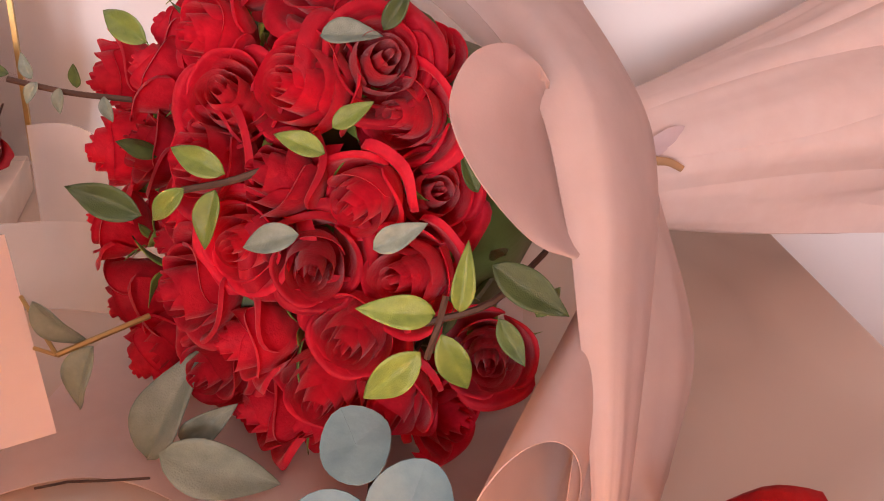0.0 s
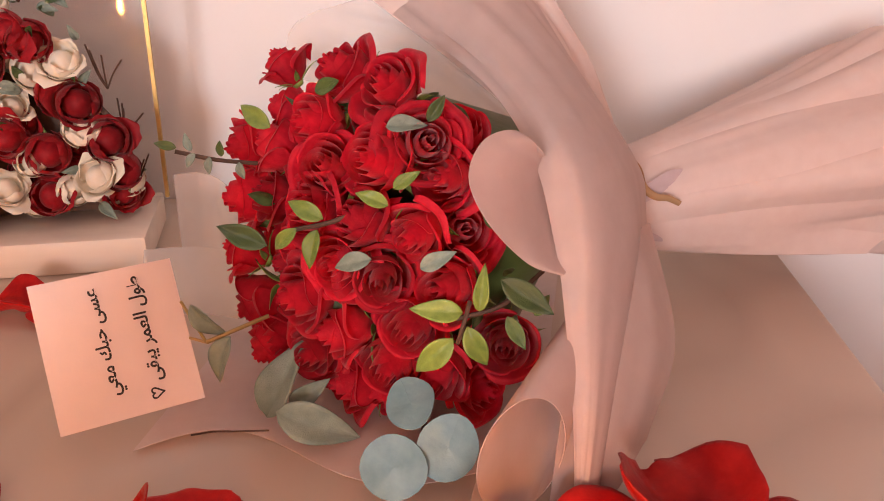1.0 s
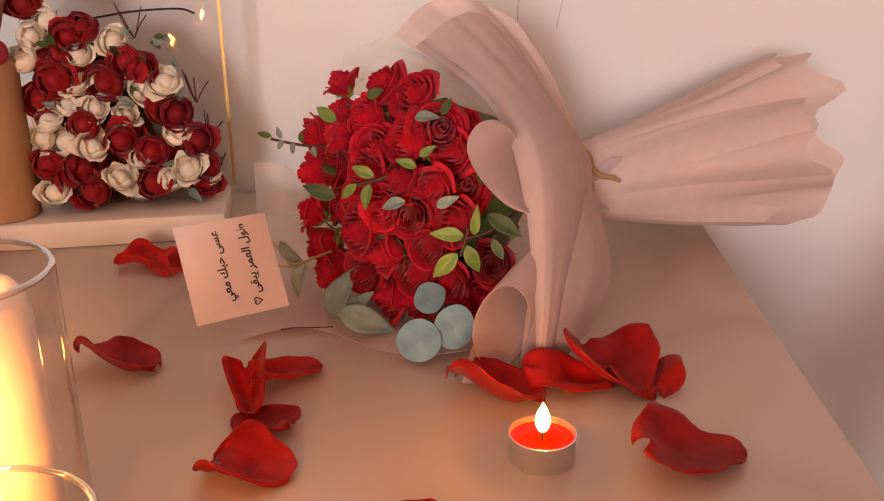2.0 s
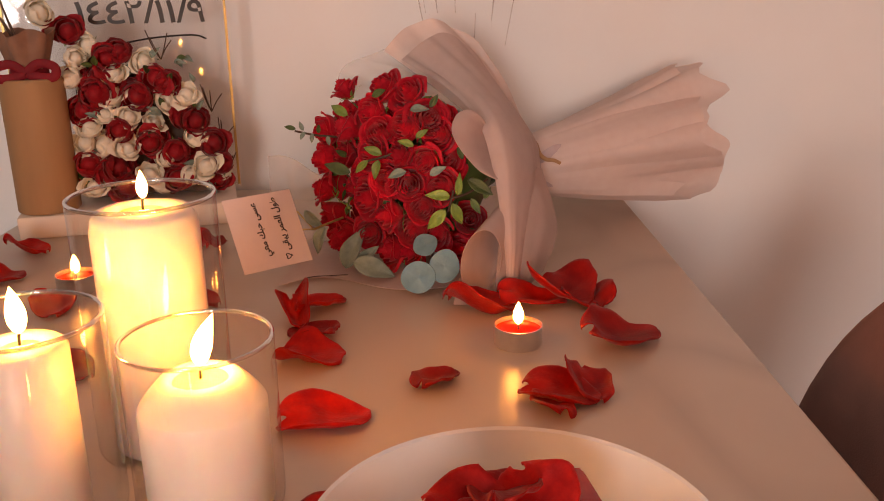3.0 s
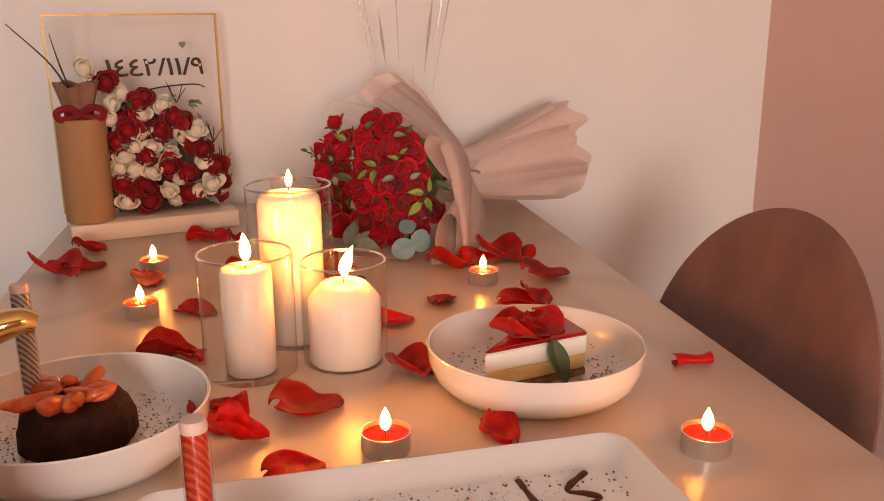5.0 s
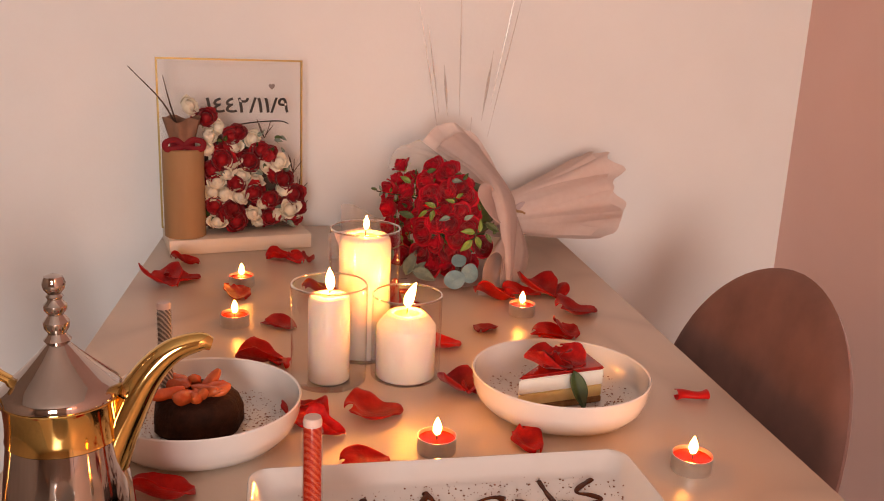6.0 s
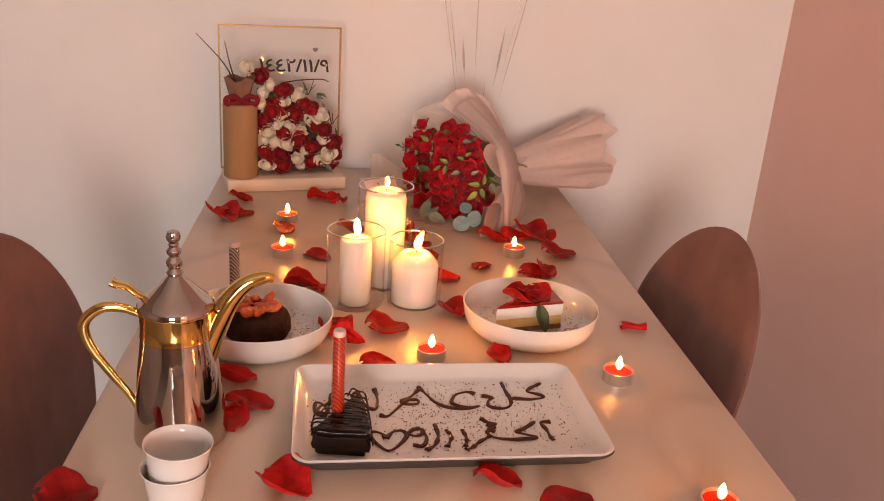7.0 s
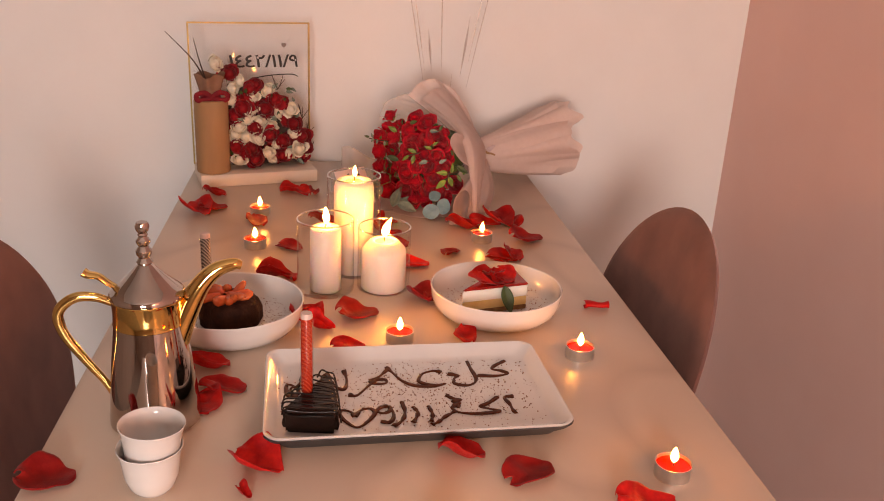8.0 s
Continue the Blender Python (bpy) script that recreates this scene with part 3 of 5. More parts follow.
for k, q in enumerate(HEADS + HEADS2):
    p = Vector(q) / 1000
    if p.x < -0.035:
        p += Vector((-0.007, 0.028, -0.004))
    p.z = max(p.z, TOP + 0.026)
    out = (p - DOME).normalized() * 0.65 + AX * 0.35 + Vector((rnd.uniform(-0.5, 0.5), rnd.uniform(-0.3, 0.4), rnd.uniform(-0.35, 0.5)))
    size = rnd.uniform(0.0200, 0.0240) if k else 0.0175
    kind = (2, 1, 2, 0, 2, 0, 1, 3, 0, 2, 3, 1, 0, 2, 2, 1)[k % 16]
    rose(bouquet, RED, kind, aim(p - O, out, rnd.uniform(0, 6), size))
    placed.append(p)
for i in range(200):
    z = 1 - 1.05 * (i + 0.5) / 200
    a = i * 2.39996
    r = math.sqrt(max(0, 1 - z * z))
    d = AX * z + (UP * math.cos(a) + SIDE * math.sin(a)) * r
    p = DOME + d * (0.086 + 0.030 * max(0, -d.dot(SIDE)) - 0.012 * (i % 2))
    if p.z > TOP + 0.024 and p.y < 0.52 and d.dot(SIDE) < 0.55 and p.z < 0.908 and min((p - q).length for q in placed) > 0.0265:
        rose(bouquet, RED, i, aim(p - O, d + AX * 0.3, rnd.uniform(0, 6), rnd.uniform(0.017, 0.021)))
        placed.append(p)
# added solid core, dark green, that fills the gaps between the rose heads
part("flower_core", lathe([(0, -0.068), (0.045, -0.055), (0.068, 0), (0.055, 0.05), (0, 0.07)], 20), M_DARK_LEAF, bouquet, "solid dark green core deep between the roses", at=Matrix.Translation(DOME - O))
for p in placed[::2]:
    root, tip = BOW - O, p - O - (p - DOME).normalized() * 0.02
    part("stem", tube(smooth_path([root, (root + tip) / 2 + UP * 0.004, tip], 4), 0.0016, 6), M_DARK_LEAF, bouquet)

# leaf: kind, place in mm, growing direction, facing, length in mm
SPRIGS = [(0, (49, 122, 841), (-0.9, -0.3, 0.2), (0, -1, 0.5), 22), (0, (45, 121, 829), (-0.7, -0.1, -0.7), (0, -1, 0.3), 25), (0, (51, 121, 835), (0.4, -0.1, -0.9), (0, -1, 0.2), 22), (2, (65, 124, 856), (0.8, 0.1, -0.6), (0, -1, 0.5), 26),
          (1, (56, 122, 842), (0.1, -0.1, 1), (0, -1, 0.2), 19), (0, (-12, 134, 878), (-0.9, 0.1, 0.4), (0, -1, 0.4), 18), (1, (-25, 138, 872), (-0.8, 0, -0.7), (0, -1, 0.3), 18), (0, (-15, 134, 873), (-0.3, -0.3, -0.9), (-0.3, -1, 0.2), 18)]
SPRIGS2 = [(2, (-43, 152, 858), (-0.9, 0.4, 0.2), (0, -1, 0.3), 25), (0, (17, 130, 886), (-0.9, 0, 0.4), (0, -1, 0.6), 15), (3, (-52, 158, 762), (0.3, 0.1, 0.9), (-0.4, -1, 0.2), 42), (3, (-44, 148, 772), (0.9, -0.1, -0.25), (0, -1, 0.6), 42),
           (3, (-90, 170, 818), (0.6, -0.1, -0.8), (-0.3, -1, 0.2), 24), (3, (-72, 172, 800), (-0.4, -0.2, -0.8), (-0.5, -1, 0.2), 28), (3, (-40, 160, 768), (0.7, -0.2, 0.6), (0, -1, 0.3), 24), (0, (-46, 183, 906), (-0.8, 0.2, 0.5), (0, -1, 0.3), 20)]
SPRIGS3 = [(2, (-22, 176, 925), (0.8, -0.3, 0.3), (0, -1, 0.4), 17), (3, (14, 150, 915), (1, -0.1, 0.2), (0, -1, 0.7), 17), (2, (32, 152, 917), (0.6, 0.1, 0.9), (0, -1, 0.2), 14), (3, (10, 124, 864), (-1, 0, -0.2), (0, -1, 0.6), 18),
           (3, (31, 122, 861), (0.8, -0.1, 0.5), (0, -1, 0.5), 16), (0, (19, 132, 893), (0.8, -0.1, 0.6), (0, -1, 0.4), 13), (2, (80, 132, 836), (0.5, 0, 0.9), (0, -1, 0.3), 13), (2, (68, 126, 838), (0.5, 0, -0.9), (0, -1, 0.3), 16)]
for k, p, d, n, size in SPRIGS + SPRIGS2 + SPRIGS3:
    leaf(bouquet, k, Vector(p) / 1000 - O, d, n, size / 1000)
for _ in range(46):
    p = DOME + (AX * rnd.uniform(0.1, 1) + UP * rnd.uniform(-0.7, 1) + SIDE * rnd.uniform(-1, 1)).normalized() * rnd.uniform(0.078, 0.098)
    if p.z > TOP + 0.02:
        d = Vector((rnd.uniform(-1, 1), rnd.uniform(-1, 0.3), rnd.uniform(-1, 1)))
        leaf(bouquet, rnd.choice((0, 2, 2, 2)), p - O, d, p - DOME, rnd.uniform(0.010, 0.017))
# twig that reaches out beside the roses
tw = [Vector(q) / 1000 - O for q in ((-60, 205, 882), (-80, 200, 885), (-99, 196, 890))]
part("twig", tube(smooth_path(tw, 4), 0.0011, 6), M_TWIG, bouquet)
for p, d, k, s in (((-108, 196, 892), (-1, 0, 0.2), 2, 15), ((-84, 199, 887), (0.2, -0.2, 1), 2, 14), ((-98, 197, 889), (-0.7, -0.2, -0.9), 3, 13), ((-90, 198, 887), (-0.2, -0.2, -1), 3, 13), ((-100, 197, 890), (-0.4, 0, 1), 3, 13), ((-74, 200, 884), (0.1, 0, -1), 3, 14)):
    leaf(bouquet, k, Vector((0.88 * p[0] - 3, p[1], p[2])) / 1000 - O, d, (0, -1, 0.3), 0.72 * s / 1000)
# round eucalyptus leaves at the foot
def disc(p, n, r, spin):
    def fn(u, v):
        a, q = 2 * math.pi * u, max(v, 0.001)
        return (r * q * math.cos(a) * (1 + 0.06 * math.cos(2 * a)), r * q * math.sin(a) * 0.95, 0.10 * r * q * q * math.sin(a + 1) ** 2 + 0.05 * r * q * math.cos(3 * a))
    return part("eucalyptus_leaf", sheet(fn, 22, 5, 0.0005), M_EUCA, bouquet, "round dusty blue-green leaf", at=aim(Vector(p) / 1000 - O, n, spin))
disc((19, 112, 768), (-0.25, -1, 0.45), 0.0158, 0.2)
disc((43, 116, 777), (0.2, -1, 0.4), 0.0150, 1.2)
disc((26, 121, 796), (-0.3, -0.55, 0.8), 0.0125, 2.4)
part("twig", tube(smooth_path([Vector((30, 118, 773)) / 1000 - O, Vector((34, 150, 785)) / 1000 - O, Vector((60, 220, 820)) / 1000 - O], 5), 0.0012, 6), M_TWIG, bouquet)

# wrapping: soft paper sheets gathered at the neck
def draped(rows, per=7, wave=0.0, seed=0.0, pleat=0.0, low=0.0):
    """A soft sheet through a few guide lines (mm), with creases that run along them."""
    lines = [smooth_path([Vector(q) / 1000 - O for q in r], per) for r in rows]
    cols = [smooth_path(list(c), per) for c in zip(*lines)]
    nu, nv = len(cols) - 1, len(cols[0]) - 1

    def fn(u, v):
        p = cols[round(u * nu)][round(v * nv)].copy()
        k = noise.noise((u * 4, v * 1.3, seed)) + 0.3 * noise.noise((u * 11, v * 2.0, seed + 4))
        p += Vector((0.35, -0.8, 0.45)) * wave * k * min(1, 4 * v + 0.15)
        fan = max(0, 1 - v / 0.45) if low else v
        p += Vector((0.2, -0.85, 0.3)) * pleat * fan * (abs(math.sin(9 * u + seed)) - 0.5 + 0.4 * math.sin(17 * u))
        p.z = max(p.z, TOP + 0.003 - O.z)
        p.y = min(p.y, 0.545 - O.y)
        return p
    return sheet(fn, nu, nv, 0.0004)


# sheet that fans up behind the roses, gathered at the neck
FAN = [[(118, 306, 842), (124, 312, 848), (130, 322, 852), (138, 330, 852), (146, 336, 848)], [(58, 292, 900), (76, 300, 922), (96, 318, 930), (114, 330, 914), (128, 336, 882)], [(-17, 300, 956), (9, 312, 980), (44, 328, 982), (78, 336, 964), (107, 340, 914)]]
part("wrapping_sheet", draped(FAN, 9, 0.008, 1.0, 0.009), M_TISSUE, bouquet, "blush paper fanned up behind the roses", smooth=80)
BACK = [[(100, 318, 835), (108, 322, 845), (115, 326, 850)], [(0, 322, 885), (16, 326, 915), (40, 330, 925)], [(-72, 312, 908), (-60, 305, 940), (-18, 322, 956)]]
part("wrapping_sheet", draped(BACK, 8, 0.006, 5.0), M_TISSUE_THIN, bouquet, "pale paper corner behind the roses", smooth=80)
# front sheet that falls over the neck to the table
FALL = [[(2, 268, 948), (24, 272, 966), (50, 286, 974), (82, 300, 950)], [(53, 220, 922), (70, 226, 931), (92, 252, 930), (108, 290, 912)], [(78, 166, 899), (97, 176, 902), (122, 214, 888), (141, 280, 865)], [(89, 146, 864), (106, 154, 868), (130, 198, 856), (146, 265, 842)],
        [(94, 136, 832), (107, 140, 834), (124, 166, 822), (142, 226, 808)], [(98, 116, 791), (106, 117, 792), (115, 131, 786), (126, 164, 780)], [(99, 101, 754), (103, 101, 755), (108, 106, 755), (114, 118, 754)]]
part("wrapping_sheet", draped(FALL, 8, 0.0035, 2.0, 0.014, 1), M_PAPER, bouquet, "blush paper falling over the neck to the table", smooth=80)
DRAPE = [[(112, 172, 848), (134, 216, 846), (148, 258, 836)], [(96, 128, 806), (134, 164, 800), (160, 216, 784)], [(88, 103, 754), (114, 116, 753), (140, 166, 753)]]
part("wrapping_sheet", draped(DRAPE, 9, 0.004, 8.0), M_PAPER_THIN, bouquet, "thin see-through sheet under the falling paper", smooth=80)
# lapel folded open beside the roses
LAPEL = [[(79, 161, 902), (70, 150, 914), (57, 135, 914), (51, 124, 901), (59, 118, 884), (76, 126, 863), (91, 140, 852)],
         [(82, 160, 902), (77, 153, 908), (70, 145, 906), (67, 138, 894), (71, 132, 879), (83, 134, 862), (93, 142, 852)], [(84, 170, 897), (84, 172, 895), (85, 172, 890), (87, 170, 882), (90, 166, 872), (93, 160, 862), (96, 152, 853)]]
part("wrapping_sheet", draped(LAPEL, 7, 0.0015, 3.0), M_PAPER, bouquet, "blush paper lapel with a rolled edge", smooth=80)


def scroll(u, v):
    """The lower corner of the paper, rolled up into a cone that opens to the front."""
    c = Vector((0.076, 0.098, 0.7855)).lerp(Vector((0.120, 0.200, 0.822)), v)
    a, k = radians(-70) - 2 * math.pi * u, (1 - 0.55 * v) * (1.10 - 0.05 * u)
    p = c + Vector((0.0175 * math.cos(a), 0.012 * math.cos(a) - 0.006 * math.sin(a), 0.0300 * math.sin(a))) * k
    p.z = max(p.z, TOP + 0.003)
    return p - O


part("wrapping_sheet", sheet(scroll, 56, 20, 0.0004), M_PAPER, bouquet, "corner of blush paper rolled into a cone", smooth=80)
FOOT = [[(57, 101, 772), (66, 97, 758), (80, 95, 755), (95, 99, 756)], [(55, 92, 768), (66, 88, 758), (84, 88, 756), (99, 96, 758)], [(50, 80, 753), (64, 80, 753), (84, 84, 753), (103, 98, 753)]]
part("wrapping_sheet", draped(FOOT, 6, 0.002, 6.0), M_PAPER, bouquet, "blush paper foot spread on the table", smooth=80)


# gathered stem end
HX = Vector((0.90, 0.42, 0.05)).normalized()
HS = Vector((0.42, -0.90, 0.0)).normalized()


def handle(lo, hi, reach, seed):
    def fn(u, v):
        phi = radians(lo + (hi - lo) * u)
        r = 0.030 + 0.046 * v ** 1.1 + 0.002 * v * math.sin(phi * 5 + seed) + 0.016 * v * noise.noise((phi * 1.6, v * 1.2, seed)) + 0.0016 * v * noise.noise((phi * 9, v * 3, seed))
        p = BOW - O + HX * (reach + 0.02 * math.sin(phi * 3 + seed) + 0.04 * noise.noise((phi * 3, 0.5, seed))) * v + (Vector((0, 0, 1)) * math.cos(phi) * 1.05 + HS * math.sin(phi)) * r + Vector((0, 0, 0.006 * v))
        p.z = max(p.z, TOP + 0.003 - O.z)
        p.y = min(p.y, 0.548 - O.y)
        return p
    return sheet(fn, 56, 18, 0.0004)


part("wrapping_sheet", handle(-150, 175, 0.232, 0.3), M_TISSUE, bouquet, "pale blush paper gathered round the stems", smooth=80)
part("tissue_sheet", handle(-40, 140, 0.218, 2.2), M_TISSUE, bouquet, smooth=80)
part("ribbon", tube(smooth_path([BOW - O + (UP * math.cos(k * math.pi / 6) + SIDE * math.sin(k * math.pi / 6)) * 0.027 for k in range(13)], 3), 0.011, 8, flat=0.2, up=AX), M_ORGANZA, bouquet, "sheer ribbon tied round the neck")
for sgn, q in ((1, 0.4), (-1, 1.6), (1, 2.5)):
    loop = [BOW - O + SIDE * 0.03 + AX * a * sgn * 0.03 + UP * (0.004 * q + b * 0.02) + SIDE * c * 0.02 for a, b, c in ((0, 0, 0), (-0.6, 0.6, 0.5), (-1.1, 0.4, 0.6), (-0.8, -0.5, 0.5), (0, -0.2, 0.1))]
    part("bow_loop", tube(smooth_path(loop, 5), 0.009, 8, flat=0.12, up=SIDE), M_ORGANZA, bouquet, "sheer bow loop")

part("twist_tie", tube(smooth_path([Vector(q) / 1000 - O for q in ((142, 322, 856), (148, 318, 850), (152, 315, 840), (160, 314, 834), (168, 314, 833), (176, 316, 829))], 5), lambda k: 0.0032 - 0.0014 * k, 8, flat=0.3, up=(0, 1, 0)), M_KRAFT, bouquet, "orange-brown twisted tie")
for q in (((84, 150, 850), (66, 127, 843), (46, 122, 838)), ((12, 150, 882), (-8, 137, 876), (-26, 139, 871)), ((52, 124, 846), (50, 121, 838), (47, 121, 827))):
    part("twig", tube(smooth_path([Vector(c) / 1000 - O for c in q], 4), 0.0011, 6), M_TWIG, bouquet)

# card on its clear string, propped against the bouquet
CB, CR, CT = Vector((-0.142, 0.123, 0.769)), Vector((-0.084, 0.160, 0.771)), Vector((-0.165, 0.158, 0.831))
cx, cy = (CR - CB), (CT - CB)
cw, chh = cx.length, cy.length
cx.normalize()
cz = cx.cross(cy).normalized()
cy = cz.cross(cx)
card = thing("message_card", Matrix.Translation(CB) @ Matrix((cx, cy, cz)).transposed().to_4x4(), "square blush card with handwriting, leaning by the bouquet", "card")
part("paper", block(0, cw, 0, chh, -0.0004, 0.0004), M_CARD, card, smooth=0)
quarter = Matrix.Rotation(radians(90), 4, "Z")
lettering("writing", "\ufef2\ufecc\ufee3 \ufeda\ufe92\ufea3 \ufef0\ufeb4\ufecb", 0.0088, M_INK, card, Matrix.Translation((cw * 0.40, chh * 0.53, 0.0006)) @ quarter, bold=0.00016)
lettering("writing", "\u2661 \ufef0\ufed8\ufe92\ufef3 \ufeae\ufee4\ufecc\ufedf\ufe8d \ufedd\ufeee\ufec3", 0.0088, M_INK, card, Matrix.Translation((cw * 0.70, chh * 0.50, 0.0006)) @ quarter, bold=0.00016)
inv = card.matrix_basis.inverted()
fork = inv @ Vector((-0.082, 0.165, 0.800))
for q in ((cw, chh * 0.68, 0.001), (cw, chh * 0.42, 0.001)):
    part("string", tube([Vector(q), fork], 0.0008, 6), M_GOLD_TRIM, card, "thin golden string")
part("string", tube([fork, inv @ Vector((-0.055, 0.185, 0.806))], 0.0011, 6), M_GOLD_TRIM, card, "thin golden string")

# tissue that lies under the bouquet
def under(u, v):
    return (-0.115 + 0.20 * u + 0.03 * v, 0.138 + 0.34 * v + 0.02 * math.sin(7 * u) * (1 - v), TOP + 0.0025 + 0.0016 * math.sin(11 * u + 5 * v))
tis = tagged(part("tissue_paper", sheet(under, 24, 24, 0.0004), M_TISSUE, smooth=80), "pale tissue sheet lying under the bouquet", "tissue paper")
part("scribble", tube([Vector(q) for q in ((-0.088, 0.146, 0.7575), (-0.078, 0.15, 0.7575), (-0.066, 0.151, 0.7575), (-0.05, 0.153, 0.7575))], 0.0005, 5), M_TWIG, tis, "dark brown printed mark")
def fold(u, v):
    return (-0.150 + 0.075 * u, 0.315 + 0.012 * math.sin(6 * u), TOP + 0.003 + 0.084 * v - 0.012 * u * v + 0.006 * v * math.sin(4 * u + 1))
def fold_low(u, v):
    return (-0.172 + 0.115 * u, 0.285 + 0.008 * math.sin(5 * u) + 0.02 * v, TOP + 0.003 + 0.040 * v)
tagged(part("tissue_paper", sheet(fold, 14, 10, 0.0004), M_TISSUE_THIN, smooth=80), "upright pale tissue fold beside the roses", "tissue paper")
tagged(part("tissue_paper", sheet(fold_low, 14, 10, 0.0004), M_TISSUE_THIN, smooth=80), "low pale tissue fold beside the roses", "tissue paper")

# clear film standing up behind the bouquet
film = thing("cellophane_wrap", pose(0.075, 0.43, TOP), "clear cellophane flaring up behind the bouquet", "cellophane")
for a0, a1, sd in ((-170, -50, 0.0), (-50, 70, 1.3), (70, 190, 2.6)):
    def fn(u, v, a0=a0, a1=a1, sd=sd):
        a = radians(a0 + (a1 - a0) * u)
        r = 0.010 + 0.075 * v ** 1.1 + 0.014 * v * math.sin(5 * a + sd)
        return (r * math.cos(a) * 1.1, 0.75 * r * math.sin(a), 0.002 + 0.46 * v + 0.015 * math.sin(4 * a + sd) * v)
    part("film_panel", sheet(fn, 26, 22), M_FILM, film, smooth=80)

# highlight streaks of the film, modelled as thin glossy rods along its creases
for a, z0, z1 in ((-165, 0.19, 0.47), (-150, 0.24, 0.40), (-128, 0.24, 0.33), (-104, 0.24, 0.46), (-80, 0.10, 0.24), (-58, 0.23, 0.36), (-40, 0.26, 0.46), (-15, 0.20, 0.47)):
    pts = []
    for k in range(9):
        z = z0 + (z1 - z0) * k / 8
        v = z / 0.46
        r = 0.012 + 0.078 * v ** 1.1
        pts.append(Vector((r * math.cos(radians(a)) * 1.1, 0.75 * r * math.sin(radians(a)), z)))
    part("film_glint", tube(pts, lambda k, w=0.0024 if a in (-128, -58) else 0.0010: 0.0003 + w * math.sin(math.pi * k) ** 2, 8), M_FILM_GLINT, film, "glossy rod shaped as a highlight streak")

# ---- framed flowers ----
stand = thing("flower_frame", pose(-0.438, 0.311, TOP, 0, 0, 14.5), "clear gold-edged date panel with roses on a cream base", "flower frame")
part("base", block(0, 0.245, 0, 0.115, 0, 0.026, 0.002), M_BASE, stand, "cream wooden base block")
part("panel", block(0.0, 0.249, 0.098, 0.101, 0.0265, 0.322), M_ACRYLIC, stand, "clear acrylic panel", smooth=0)
bm = block(-0.003, 0.0, 0.0965, 0.1025, 0.0265, 0.325)
block(0.249, 0.252, 0.0965, 0.1025, 0.0265, 0.325, bm=bm)
block(0.0, 0.249, 0.0965, 0.1025, 0.322, 0.325, bm=bm)
part("gold_frame", bm, M_GOLD_TRIM, stand, "thin gold edge", smooth=0)
upright = Matrix.Rotation(radians(90), 4, "X")
lettering("date", "\u0661\u0664\u0664\u0662/\u0661\u0661/\u0669", 0.037, M_INK, stand, Matrix.Translation((0.153, 0.0972, 0.243)) @ upright @ Matrix.Diagonal((1.22, 1, 1, 1)), 1.0, bold=0.0006)
part("underline", tube(smooth_path([Vector(q) for q in ((0.125, 0.0972, 0.208), (0.165, 0.0972, 0.214), (0.21, 0.0972, 0.216), (0.226, 0.0972, 0.211))], 5), 0.0012, 6), M_INK, stand)
lettering("heart", "\u2665", 0.010, M_INK_GREY, stand, Matrix.Translation((0.196, 0.0972, 0.277)) @ upright)

box = part("kraft_tube", lathe([(0, 0.0265), (0.033, 0.0265), (0.0345, 0.028), (0.0345, 0.176), (0.0325, 0.178), (0, 0.178)], 40), M_KRAFT, stand, "brown kraft card tube", at=pose(0.031, 0.036, 0))
def crown(u, v):
    a = 2 * math.pi * u
    r = 0.017 + 0.012 * v + 0.004 * v * math.sin(6 * a)
    return (0.031 + r * math.cos(a), 0.036 + r * math.sin(a), 0.178 + 0.05 * v + 0.004 * math.sin(4 * a) * v)
part("paper_top", sheet(crown, 36, 8, 0.0006), M_KRAFT_DARK, stand, "brown paper gathered at the top", smooth=70)
for sg in (-1, 1):
    pts = [Vector((0.031 + sg * a, 0.012, 0.185 + b)) for a, b in ((0, 0), (0.014, 0.010), (0.030, 0.006), (0.028, -0.005), (0.010, -0.004), (0, 0))]
    part("bow_loop", tube(smooth_path(pts, 5), 0.005, 8, flat=0.25, up=(0, 1, 0)), M_RIBBON, stand, "burgundy satin bow loop")
part("bow_band", tube(smooth_path([Vector((0.031 + 0.019 * math.cos(k * math.pi / 6), 0.036 + 0.021 * math.sin(k * math.pi / 6), 0.184)) for k in range(13)], 3), 0.006, 8, flat=0.3, up=(1, 0, 0)), M_RIBBON, stand, "burgundy satin band")
for q, r in (((-0.050, 0.05, 0.312), 0.0015), ((0.004, 0.05, 0.298), 0.0013)):
    part("twig", tube(smooth_path([Vector((0.028, 0.036, 0.20)), Vector((0.012 + q[0] * 0.2, 0.04, 0.254)), Vector(q)], 4), lambda k, r=r: r * (1.4 - 0.9 * k), 6), M_TWIG, stand)

rnd = random.Random(9)
# kind (0 dark red, 1 cream), x and height in mm
BLOOMS = [(1, 46, 247), (0, 74, 226), (1, 78, 196), (1, 93, 210), (0, 112, 196), (0, 126, 202), (1, 152, 190), (0, 104, 172), (1, 70, 176), (1, 118, 178), (0, 164, 172), (0, 176, 166), (0, 96, 156), (1, 112, 152), (0, 142, 152)]
BLOOMS2 = [(1, 174, 146), (1, 196, 150), (0, 82, 138), (1, 104, 132), (1, 130, 128), (0, 190, 128), (0, 204, 120), (1, 156, 118), (0, 118, 114), (1, 86, 118), (0, 150, 96), (1, 204, 100), (0, 222, 92), (1, 124, 92), (0, 178, 84)]
BLOOMS3 = [(1, 98, 96), (1, 78, 100), (0, 80, 76), (0, 112, 72), (1, 146, 60), (1, 166, 78), (0, 176, 52), (1, 212, 66), (1, 192, 56), (0, 118, 48), (1, 84, 50), (0, 230, 68), (0, 100, 62)]
bm = bmesh.new()
